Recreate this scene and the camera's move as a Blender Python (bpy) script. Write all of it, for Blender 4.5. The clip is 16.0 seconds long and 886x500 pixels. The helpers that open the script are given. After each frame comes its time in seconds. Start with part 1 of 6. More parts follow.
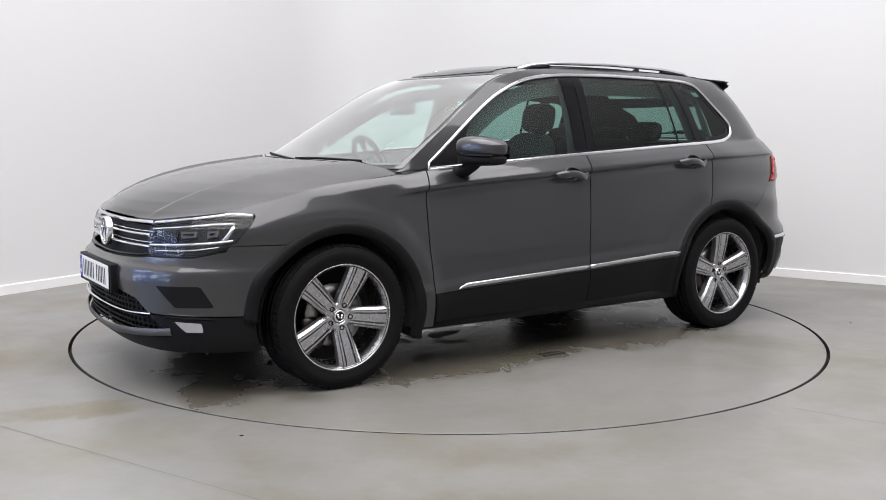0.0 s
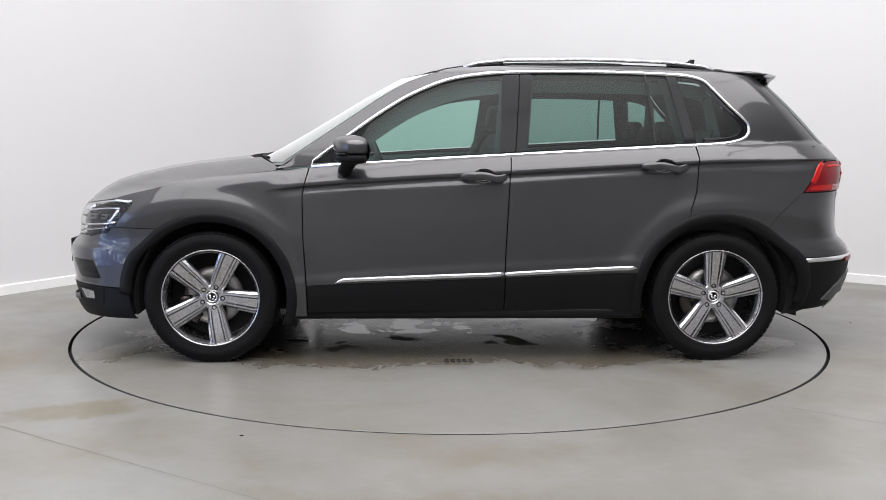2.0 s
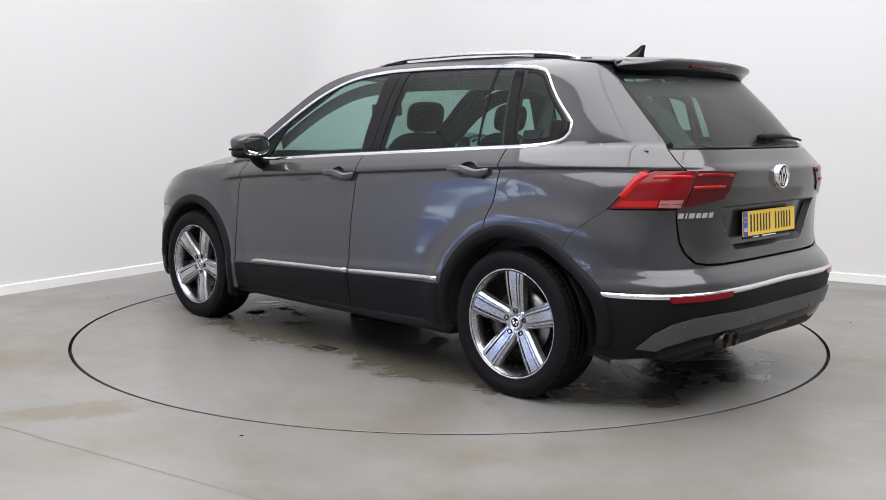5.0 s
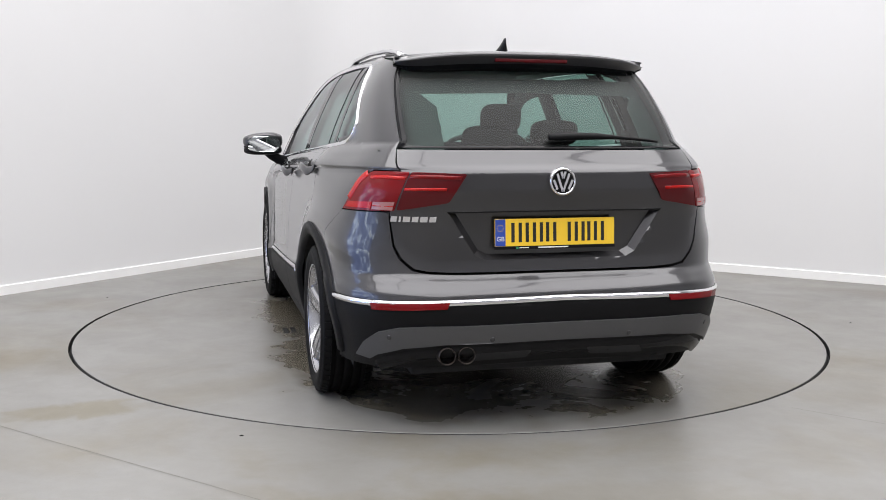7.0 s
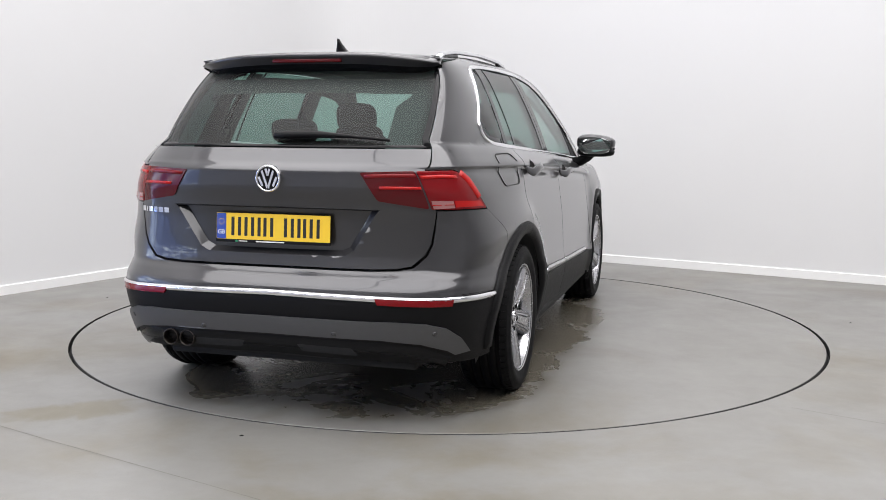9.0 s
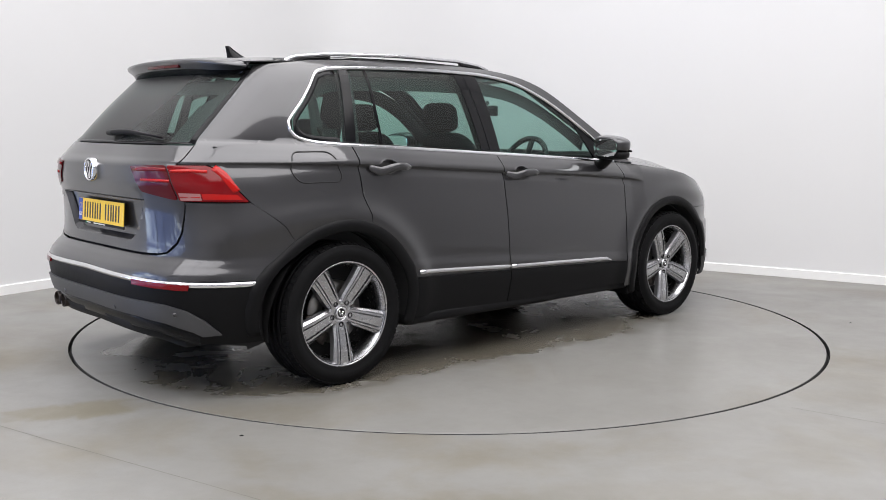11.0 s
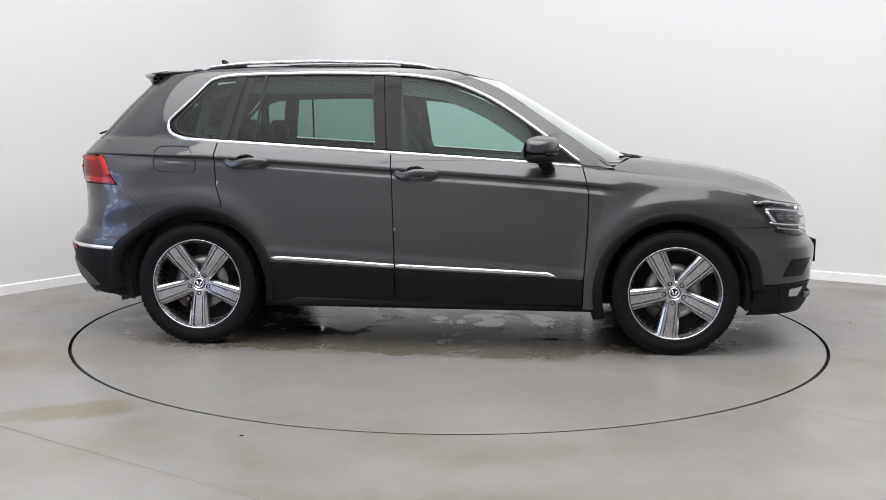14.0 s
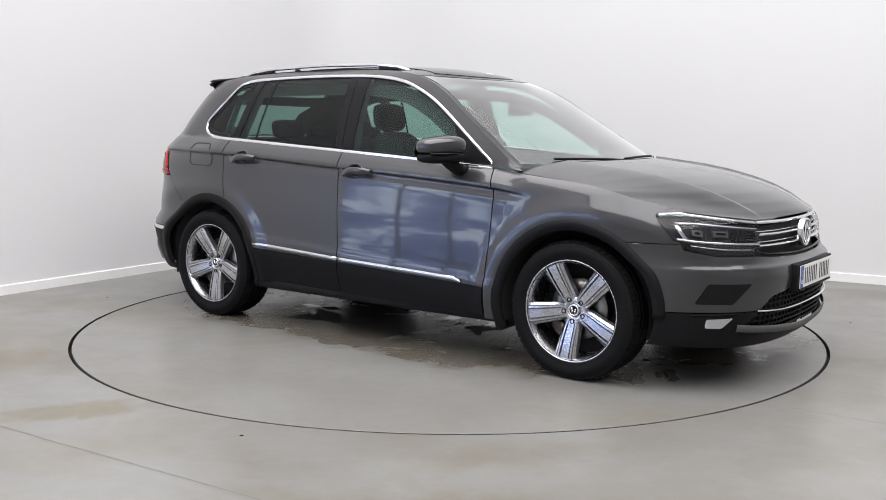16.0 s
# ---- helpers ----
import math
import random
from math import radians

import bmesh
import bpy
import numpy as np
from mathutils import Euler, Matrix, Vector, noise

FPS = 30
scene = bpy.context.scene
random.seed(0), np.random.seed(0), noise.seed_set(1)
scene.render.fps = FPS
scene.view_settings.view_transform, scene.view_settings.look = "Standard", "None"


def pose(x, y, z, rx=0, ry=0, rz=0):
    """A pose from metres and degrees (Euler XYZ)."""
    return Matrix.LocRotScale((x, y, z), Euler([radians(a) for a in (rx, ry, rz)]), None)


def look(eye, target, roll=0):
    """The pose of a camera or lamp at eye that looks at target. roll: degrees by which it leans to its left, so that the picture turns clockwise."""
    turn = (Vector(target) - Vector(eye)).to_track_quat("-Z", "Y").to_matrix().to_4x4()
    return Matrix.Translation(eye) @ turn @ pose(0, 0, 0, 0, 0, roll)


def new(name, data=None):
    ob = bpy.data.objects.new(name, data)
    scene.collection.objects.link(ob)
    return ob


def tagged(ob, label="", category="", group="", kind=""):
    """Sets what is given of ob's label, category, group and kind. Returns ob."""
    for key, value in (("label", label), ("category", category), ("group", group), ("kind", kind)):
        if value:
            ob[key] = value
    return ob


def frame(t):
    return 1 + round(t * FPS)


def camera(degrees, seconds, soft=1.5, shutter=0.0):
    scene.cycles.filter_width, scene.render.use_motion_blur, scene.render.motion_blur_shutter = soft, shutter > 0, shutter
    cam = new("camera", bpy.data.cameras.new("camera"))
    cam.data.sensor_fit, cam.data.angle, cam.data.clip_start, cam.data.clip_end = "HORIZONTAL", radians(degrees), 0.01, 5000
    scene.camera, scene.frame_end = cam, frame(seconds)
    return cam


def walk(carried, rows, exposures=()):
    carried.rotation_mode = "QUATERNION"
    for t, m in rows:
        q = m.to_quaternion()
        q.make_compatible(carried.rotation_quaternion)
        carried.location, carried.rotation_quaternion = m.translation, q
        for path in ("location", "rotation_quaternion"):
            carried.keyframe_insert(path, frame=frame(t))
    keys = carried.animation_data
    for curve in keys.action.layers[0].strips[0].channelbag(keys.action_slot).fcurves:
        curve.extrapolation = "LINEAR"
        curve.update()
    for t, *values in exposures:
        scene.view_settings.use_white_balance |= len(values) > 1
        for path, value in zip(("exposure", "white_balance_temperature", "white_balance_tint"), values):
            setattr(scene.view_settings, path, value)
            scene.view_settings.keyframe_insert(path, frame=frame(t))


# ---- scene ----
import functools

# ---- camera: it stands still before a turntable ----
cam = camera(48.95, 16.0, soft=0.9)
STAND = pose(0, -6.103, 1.253, 90 - 7.333, 0, 0.354) @ pose(0, 0, 0, 0, 0, 0.361)
walk(cam, [(0.0, STAND), (16.0, STAND)])


def turned(t):
    """Degrees by which the turntable has turned, t seconds after the start."""
    s = (t - 8) / 8
    return 214.084 - 15.5574 * t - 0.668 * s * s - 0.830 * s ** 3


CAR_OFF = (-0.0388, 0.1350)      # the car's middle, from the turntable's axis
RING = 2.259                     # the turntable's edge

# ---- light: a white studio, lit from a bright ceiling ----
world = bpy.data.worlds.new("world")
scene.world = world
world.use_nodes = True
world.node_tree.nodes["Background"].inputs[0].default_value = (0.55, 0.6, 0.7, 1)
world.node_tree.nodes["Background"].inputs[1].default_value = 0.05
scene.view_settings.exposure = 0.0


def area(name, place, target, wide, deep, watts, colour):
    data = bpy.data.lights.new(name, "AREA")
    data.shape, data.size, data.size_y, data.energy, data.color = "RECTANGLE", wide, deep, watts, colour
    ob = new(name, data)
    ob.matrix_world = look(place, target)
    return ob


# ---- materials ----
def material(name, colour, rough=0.5, metal=0.0, coat=0.0, coat_rough=0.03, grain=0.0, grain_scale=40.0, bump=0.0, bump_scale=200.0, spec=0.5, emit=None):
    m = bpy.data.materials.new(name)
    m.use_nodes = True
    nt = m.node_tree
    b = nt.nodes["Principled BSDF"]
    b.inputs["Base Color"].default_value = (*colour, 1)
    b.inputs["Roughness"].default_value = rough
    b.inputs["Metallic"].default_value = metal
    b.inputs["Coat Weight"].default_value = coat
    b.inputs["Coat Roughness"].default_value = coat_rough
    b.inputs["Specular IOR Level"].default_value = spec
    if emit:
        b.inputs["Emission Color"].default_value = (*emit[:3], 1)
        b.inputs["Emission Strength"].default_value = emit[3]
    co = nt.nodes.new("ShaderNodeTexCoord")
    if grain:
        n = nt.nodes.new("ShaderNodeTexNoise")
        n.inputs["Scale"].default_value, n.inputs["Detail"].default_value = grain_scale, 5
        nt.links.new(co.outputs["Object"], n.inputs["Vector"])
        r = nt.nodes.new("ShaderNodeMapRange")
        r.inputs["To Min"].default_value, r.inputs["To Max"].default_value = 1 - grain, 1 + grain
        nt.links.new(n.outputs["Fac"], r.inputs["Value"])
        mix = nt.nodes.new("ShaderNodeVectorMath")
        mix.operation = "SCALE"
        mix.inputs[0].default_value = colour
        nt.links.new(r.outputs[0], mix.inputs["Scale"])
        nt.links.new(mix.outputs[0], b.inputs["Base Color"])
        rr = nt.nodes.new("ShaderNodeMapRange")
        rr.inputs["To Min"].default_value, rr.inputs["To Max"].default_value = rough * (1 - grain), rough * (1 + grain)
        nt.links.new(n.outputs["Fac"], rr.inputs["Value"])
        nt.links.new(rr.outputs[0], b.inputs["Roughness"])
    if bump:
        n2 = nt.nodes.new("ShaderNodeTexNoise")
        n2.inputs["Scale"].default_value, n2.inputs["Detail"].default_value = bump_scale, 3
        nt.links.new(co.outputs["Object"], n2.inputs["Vector"])
        bp = nt.nodes.new("ShaderNodeBump")
        bp.inputs["Strength"].default_value, bp.inputs["Distance"].default_value = bump, 0.002
        nt.links.new(n2.outputs["Fac"], bp.inputs["Height"])
        nt.links.new(bp.outputs[0], b.inputs["Normal"])
    return m


def glass_material(name, tint, gloss=1.0, ior=1.5, rough=0.42):
    """Thin glass: clear or tinted right through, with a mirror's sheen by Fresnel."""
    m = bpy.data.materials.new(name)
    m.use_nodes = True
    nt = m.node_tree
    nt.nodes.remove(nt.nodes["Principled BSDF"])
    tr, gl, mix, lw, pw, ma = (nt.nodes.new("ShaderNode" + k) for k in ("BsdfTransparent", "BsdfGlossy", "MixShader", "LayerWeight", "Math", "MapRange"))
    tr.inputs[0].default_value = (*tint, 1)
    gl.inputs["Color"].default_value = (gloss, gloss, gloss, 1)
    gl.inputs["Roughness"].default_value = rough
    lw.inputs["Blend"].default_value = 0.5
    pw.operation = "POWER"
    pw.inputs[1].default_value = 4.0
    ma.inputs["To Min"].default_value, ma.inputs["To Max"].default_value = 0.9 * ((ior - 1) / (ior + 1)) ** 2, 1.0
    nt.links.new(lw.outputs["Facing"], pw.inputs[0])
    nt.links.new(pw.outputs[0], ma.inputs["Value"])
    nt.links.new(ma.outputs[0], mix.inputs[0])
    nt.links.new(tr.outputs[0], mix.inputs[1])
    nt.links.new(gl.outputs[0], mix.inputs[2])
    nt.links.new(mix.outputs[0], nt.nodes["Material Output"].inputs[0])
    return m


def floor_material(name, wet=False):
    """Worn light-grey resin floor with cloudy stains; on the turntable it is wet in patches under the car, with shade
    painted in.
    """
    m = bpy.data.materials.new(name)
    m.use_nodes = True
    nt = m.node_tree
    b = nt.nodes["Principled BSDF"]
    co = nt.nodes.new("ShaderNodeTexCoord")

    def tex(scale, detail, rough=0.55, warp=0.0):
        n = nt.nodes.new("ShaderNodeTexNoise")
        n.inputs["Scale"].default_value, n.inputs["Detail"].default_value, n.inputs["Roughness"].default_value = scale, detail, rough
        n.inputs["Distortion"].default_value = warp
        nt.links.new(co.outputs["Object"], n.inputs["Vector"])
        return n.outputs["Fac"]

    def ramp(fac, *stops):
        r = nt.nodes.new("ShaderNodeValToRGB")
        while len(r.color_ramp.elements) < len(stops):
            r.color_ramp.elements.new(0.5)
        for e, (pos, col) in zip(r.color_ramp.elements, stops):
            e.position, e.color = pos, (*col, 1) if len(col) == 3 else col
        nt.links.new(fac, r.inputs[0])
        return r.outputs[0]

    def mult(a, c):
        x = nt.nodes.new("ShaderNodeMix")
        x.data_type, x.blend_type = "RGBA", "MULTIPLY"
        x.inputs["Factor"].default_value = 1
        nt.links.new(a, x.inputs["A"])
        nt.links.new(c, x.inputs["B"])
        return x.outputs["Result"]

    base = ramp(tex(0.9, 4, 0.5, 0.6), (0.3, (0.164, 0.159, 0.147)), (0.7, (0.200, 0.197, 0.188)))
    col = mult(base, ramp(tex(14, 6), (0.3, (0.95, 0.95, 0.94)), (0.7, (1.03, 1.03, 1.03))))
    col = mult(col, ramp(tex(0.55, 5, 0.6, 1.2), (0.32, (0.84, 0.79, 0.69)), (0.48, (1, 1, 1))))
    col = mult(col, ramp(tex(160, 2), (0.28, (0.88, 0.88, 0.88)), (0.40, (1, 1, 1))))
    rough = ramp(tex(2.2, 5, 0.6, 0.4), (0.3, (0.30,) * 3), (0.7, (0.42,) * 3))
    sep = nt.nodes.new("ShaderNodeSeparateXYZ")
    nt.links.new(co.outputs["Object"], sep.inputs[0])

    def mathn(op, a, c):
        x = nt.nodes.new("ShaderNodeMath")
        x.operation = op
        for i, v in enumerate((a, c)):
            if isinstance(v, (int, float)):
                x.inputs[i].default_value = v
            else:
                nt.links.new(v, x.inputs[i])
        return x.outputs[0]

    def blot(cx, cy, turn, long, wide, tint):
        """An old brown stain with a ragged edge."""
        ca, sa = math.cos(radians(turn)), math.sin(radians(turn))
        dx, dy = mathn("SUBTRACT", sep.outputs[0], cx), mathn("SUBTRACT", sep.outputs[1], cy)
        u = mathn("DIVIDE", mathn("ADD", mathn("MULTIPLY", dx, ca), mathn("MULTIPLY", dy, sa)), long)
        v = mathn("DIVIDE", mathn("SUBTRACT", mathn("MULTIPLY", dy, ca), mathn("MULTIPLY", dx, sa)), wide)
        d = mathn("ADD", mathn("ADD", mathn("MULTIPLY", u, u), mathn("MULTIPLY", v, v)), mathn("MULTIPLY", mathn("SUBTRACT", tex(5.0, 5, 0.6, 0.8), 0.5), 2.2))
        return ramp(d, (0.35, tint), (0.95, (1, 1, 1)))

    if not wet:
        for spot in ((-1.62, -1.97, 20, 0.42, 0.15, (0.80, 0.74, 0.60)), (-2.5, -1.2, 35, 0.6, 0.3, (0.91, 0.87, 0.78)), (-2.3, -2.3, 10, 0.5, 0.16, (0.90, 0.86, 0.77)),
                     (2.6, -1.0, -30, 0.7, 0.3, (0.93, 0.91, 0.86)), (0.6, -3.0, 5, 0.9, 0.25, (0.94, 0.92, 0.88))):
            col = mult(col, blot(*spot))
    if wet:
        # water dripped from the car, and its shade painted in: a soft patch round the car's own outline, with a broken
        # edge
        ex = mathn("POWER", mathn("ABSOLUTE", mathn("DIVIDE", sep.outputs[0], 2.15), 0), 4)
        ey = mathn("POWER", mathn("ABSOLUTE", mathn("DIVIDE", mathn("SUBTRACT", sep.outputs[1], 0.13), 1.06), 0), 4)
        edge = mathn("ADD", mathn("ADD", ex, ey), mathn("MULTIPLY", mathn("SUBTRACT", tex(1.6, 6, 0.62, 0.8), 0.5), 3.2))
        soak_shade = ramp(edge, (0.48, (1, 1, 1)), (0.92, (0, 0, 0)))
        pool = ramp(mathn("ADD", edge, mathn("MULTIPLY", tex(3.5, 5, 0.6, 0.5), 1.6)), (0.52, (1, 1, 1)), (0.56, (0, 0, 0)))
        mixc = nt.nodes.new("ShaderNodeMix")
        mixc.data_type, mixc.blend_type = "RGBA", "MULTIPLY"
        nt.links.new(mathn("MULTIPLY", soak_shade, 0.92), mixc.inputs["Factor"])
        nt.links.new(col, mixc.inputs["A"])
        # brown of the wet resin, deepened to carry the shadow under the car
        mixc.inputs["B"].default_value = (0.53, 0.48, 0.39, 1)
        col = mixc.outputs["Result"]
        rough = mathn("SUBTRACT", rough, mathn("MULTIPLY", soak_shade, 0.12))
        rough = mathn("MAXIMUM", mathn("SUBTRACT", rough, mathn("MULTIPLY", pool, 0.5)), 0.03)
    nt.links.new(col, b.inputs["Base Color"])
    nt.links.new(rough, b.inputs["Roughness"])
    bp = nt.nodes.new("ShaderNodeBump")
    bp.inputs["Strength"].default_value, bp.inputs["Distance"].default_value = 0.05, 0.003
    nt.links.new(tex(45, 4), bp.inputs["Height"])
    nt.links.new(bp.outputs[0], b.inputs["Normal"])
    return m


PAINT = material("grey_metallic_paint", (0.043, 0.0423, 0.0452), 0.33, 0.62, 0.85, 0.042, grain=0.03, grain_scale=900)
PLASTIC = material("black_textured_plastic", (0.0065, 0.0065, 0.0072), 0.5, grain=0.12, grain_scale=30, bump=0.12, bump_scale=900, spec=0.12)
GLOSS_BLACK = material("gloss_black", (0.008, 0.008, 0.009), 0.10, spec=0.15)
ROOF_GLASS = material("dark_roof_glass", (0.012, 0.013, 0.013), 0.04, spec=0.6)
DARK = material("dark_cavity", (0.008, 0.008, 0.009), 0.8, grain=0.1)
CHROME = material("bright_chrome", (0.80, 0.80, 0.82), 0.10, 1.0, grain=0.03)
DULL_CHROME = material("dulled_chrome", (0.58, 0.58, 0.60), 0.20, 1.0, grain=0.05)
SATIN = material("satin_aluminium", (0.72, 0.72, 0.74), 0.22, 1.0, grain=0.04)
ALLOY = material("machined_alloy", (0.50, 0.50, 0.515), 0.27, 1.0, grain=0.06, grain_scale=60)
ALLOY_DARK = material("grey_painted_alloy", (0.21, 0.21, 0.22), 0.35, 0.7, grain=0.06)
SATIN_GREY = material("grey_painted_skirt", (0.085, 0.085, 0.089), 0.42, 0.5, grain=0.05)
RUBBER = material("tyre_rubber", (0.0055, 0.0055, 0.006), 0.65, grain=0.15, grain_scale=25, bump=0.2, bump_scale=400, spec=0.11)
STEEL = material("brake_steel", (0.30, 0.29, 0.28), 0.35, 1.0, grain=0.15, grain_scale=30)
GLASS = glass_material("green_tinted_glass", (0.54, 0.74, 0.68), gloss=0.6)
SCREEN = glass_material("windscreen_glass", (0.62, 0.78, 0.74), gloss=1.0, ior=1.9)
PRIVACY = glass_material("tinted_rear_glass", (0.37, 0.52, 0.475), gloss=0.5)
CLEAR = glass_material("clear_lamp_cover", (0.93, 0.94, 0.95), gloss=0.7, rough=0.03)
RED = material("red_lamp_lens", (0.15, 0.003, 0.005), 0.12, spec=0.3, grain=0.1, grain_scale=12)
RED_BRIGHT = material("bright_red_lamp_band", (0.36, 0.007, 0.006), 0.15, spec=0.3)
RED_DARK = material("dark_red_lamp_lens", (0.075, 0.003, 0.005), 0.10, spec=0.3)
LENS_CLEAR = material("pinkish_clear_lens", (0.30, 0.13, 0.13), 0.12, coat=0.5)
SILVER_IN = material("lamp_reflector", (0.75, 0.76, 0.80), 0.12, 1.0)
CLOTH = material("black_seat_cloth", (0.020, 0.020, 0.022), 0.85, grain=0.2, grain_scale=60, bump=0.3, bump_scale=500)
TRIM = material("dark_interior_plastic", (0.028, 0.028, 0.030), 0.6, grain=0.1, grain_scale=20)
LINING = material("grey_headlining", (0.10, 0.10, 0.098), 0.9, grain=0.05)
YELLOW = material("yellow_plate", (0.80, 0.52, 0.03), 0.35, grain=0.03)
WHITE_PLATE = material("white_plate", (0.75, 0.75, 0.74), 0.35, grain=0.03)
BLUE = material("blue_plate_band", (0.02, 0.06, 0.35), 0.4)
GREEN = material("green_mark", (0.02, 0.25, 0.12), 0.5)
INK = material("black_characters", (0.01, 0.01, 0.01), 0.5)
# wall paint darkened for the unseen walls, so the car mirrors less light
DIM = material("dimmed_back_wall_paint", (0.49, 0.49, 0.495), 0.8, grain=0.05, grain_scale=2)
WALL = material("white_wall_paint", (0.63, 0.63, 0.635), 0.75, grain=0.012, grain_scale=1.5, bump=0.04, bump_scale=60)
BASE = material("white_baseboard_paint", (0.76, 0.76, 0.755), 0.6, grain=0.02)
CEIL = material("grey_ceiling_paint", (0.66, 0.66, 0.66), 0.85, grain=0.02)
FLOOR = floor_material("resin_floor")
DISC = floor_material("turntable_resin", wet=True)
SEAM = material("black_gap", (0.006, 0.006, 0.006), 0.7, grain=0.1)


# ---- helpers for meshes ----
def mesh_of(name, bm, mat, smooth=True):
    me = bpy.data.meshes.new(name)
    bm.normal_update()
    bm.to_mesh(me)
    bm.free()
    for m in (mat if isinstance(mat, (list, tuple)) else [mat]):
        me.materials.append(m)
    if smooth:
        me.shade_smooth()
    return me


def part(name, bm, mat, parent=None, label="", smooth=True):
    ob = new(name, mesh_of(name, bm, mat, smooth) if isinstance(bm, bmesh.types.BMesh) else bm)
    ob.parent = parent
    if label:
        ob["label"] = label
    return ob


def box(bm, x0, x1, y0, y1, z0, z1, bevel=0.0, seg=2):
    made = bmesh.ops.create_cube(bm, size=1)["verts"]
    bmesh.ops.scale(bm, vec=(x1 - x0, y1 - y0, z1 - z0), verts=made)
    bmesh.ops.translate(bm, vec=((x0 + x1) / 2, (y0 + y1) / 2, (z0 + z1) / 2), verts=made)
    if bevel:
        edges = list({e for v in made for e in v.link_edges})
        bmesh.ops.bevel(bm, geom=edges, offset=bevel, segments=seg, profile=0.6, affect="EDGES")


def lathe(bm, profile, axis="y", n=64, m=None):
    """Turns a profile of (radius, height) pairs round an axis."""
    rings = []
    for r, h in profile:
        ring = []
        for k in range(n):
            a = 2 * math.pi * k / n
            p = Vector((r * math.cos(a), h, r * math.sin(a))) if axis == "y" else Vector((r * math.cos(a), r * math.sin(a), h))
            ring.append(bm.verts.new(m @ p if m else p))
        rings.append(ring)
    for a, b in zip(rings, rings[1:]):
        for k in range(n):
            bm.faces.new((a[k], a[(k + 1) % n], b[(k + 1) % n], b[k]))
    return rings


def tube(bm, points, radius, n=8, flat=1.0):
    """A round bar along points."""
    pts = [Vector(p) for p in points]
    rings = []
    for i, p in enumerate(pts):
        d = (pts[min(i + 1, len(pts) - 1)] - pts[max(i - 1, 0)]).normalized()
        s = d.cross(Vector((0, 0, 1)))
        s = s.normalized() if s.length > 1e-4 else Vector((1, 0, 0))
        u = s.cross(d)
        r = radius[i] if isinstance(radius, (list, tuple)) else radius
        rings.append([bm.verts.new(p + s * r * math.cos(2 * math.pi * k / n) + u * r * flat * math.sin(2 * math.pi * k / n)) for k in range(n)])
    for a, b in zip(rings, rings[1:]):
        for k in range(n):
            bm.faces.new((a[k], a[(k + 1) % n], b[(k + 1) % n], b[k]))
    bm.faces.new(rings[0][::-1])
    bm.faces.new(rings[-1])


# ---- the studio ----
CORNER = Vector((-1.05, 4.32, 0))
ALONG_W = Vector((-0.539, -0.842, 0)).normalized()      # from the corner along the one wall
ALONG_E = Vector((0.861, -0.509, 0)).normalized()       # and along the other
LONG, HIGH = 14.5, 6.2


def wall_slab(name, a, b, z0, z1, thick, outward, mat, parent=None, label=""):
    bm = bmesh.new()
    lo = [a, b, b + outward * thick, a + outward * thick]
    vs = [bm.verts.new((p.x, p.y, z)) for z in (z0, z1) for p in lo]
    for f in ((0, 1, 5, 4), (1, 2, 6, 5), (2, 3, 7, 6), (3, 0, 4, 7), (4, 5, 6, 7), (3, 2, 1, 0)):
        bm.faces.new([vs[i] for i in f])
    bmesh.ops.recalc_face_normals(bm, faces=bm.faces)
    return part(name, bm, mat, parent, label, smooth=False)


def daylight_material():
    """The bright yard behind the glazed door: blue shade with irregular pale patches."""
    m = bpy.data.materials.new("daylight_yard")
    m.use_nodes = True
    nt = m.node_tree
    b = nt.nodes["Principled BSDF"]
    b.inputs["Base Color"].default_value = (0.1, 0.1, 0.1, 1)
    co, sc, no, ra = (nt.nodes.new("ShaderNode" + k) for k in ("TexCoord", "Mapping", "TexNoise", "ValToRGB"))
    sc.inputs["Scale"].default_value = (0.7, 0.7, 2.2)
    no.inputs["Scale"].default_value, no.inputs["Detail"].default_value, no.inputs["Roughness"].default_value = 0.9, 3, 0.5
    stops = ((0.40, (0.05, 0.09, 0.26, 1)), (0.52, (0.14, 0.20, 0.42, 1)), (0.57, (0.62, 0.76, 1.0, 1)), (0.66, (0.9, 0.97, 1.0, 1)))
    while len(ra.color_ramp.elements) < len(stops):
        ra.color_ramp.elements.new(0.5)
    for e, (pos, col) in zip(ra.color_ramp.elements, stops):
        e.position, e.color = pos, col
    nt.links.new(co.outputs["Object"], sc.inputs[0])
    nt.links.new(sc.outputs[0], no.inputs["Vector"])
    nt.links.new(no.outputs["Fac"], ra.inputs[0])
    nt.links.new(ra.outputs[0], b.inputs["Emission Color"])
    b.inputs["Emission Strength"].default_value = 5.5
    return m


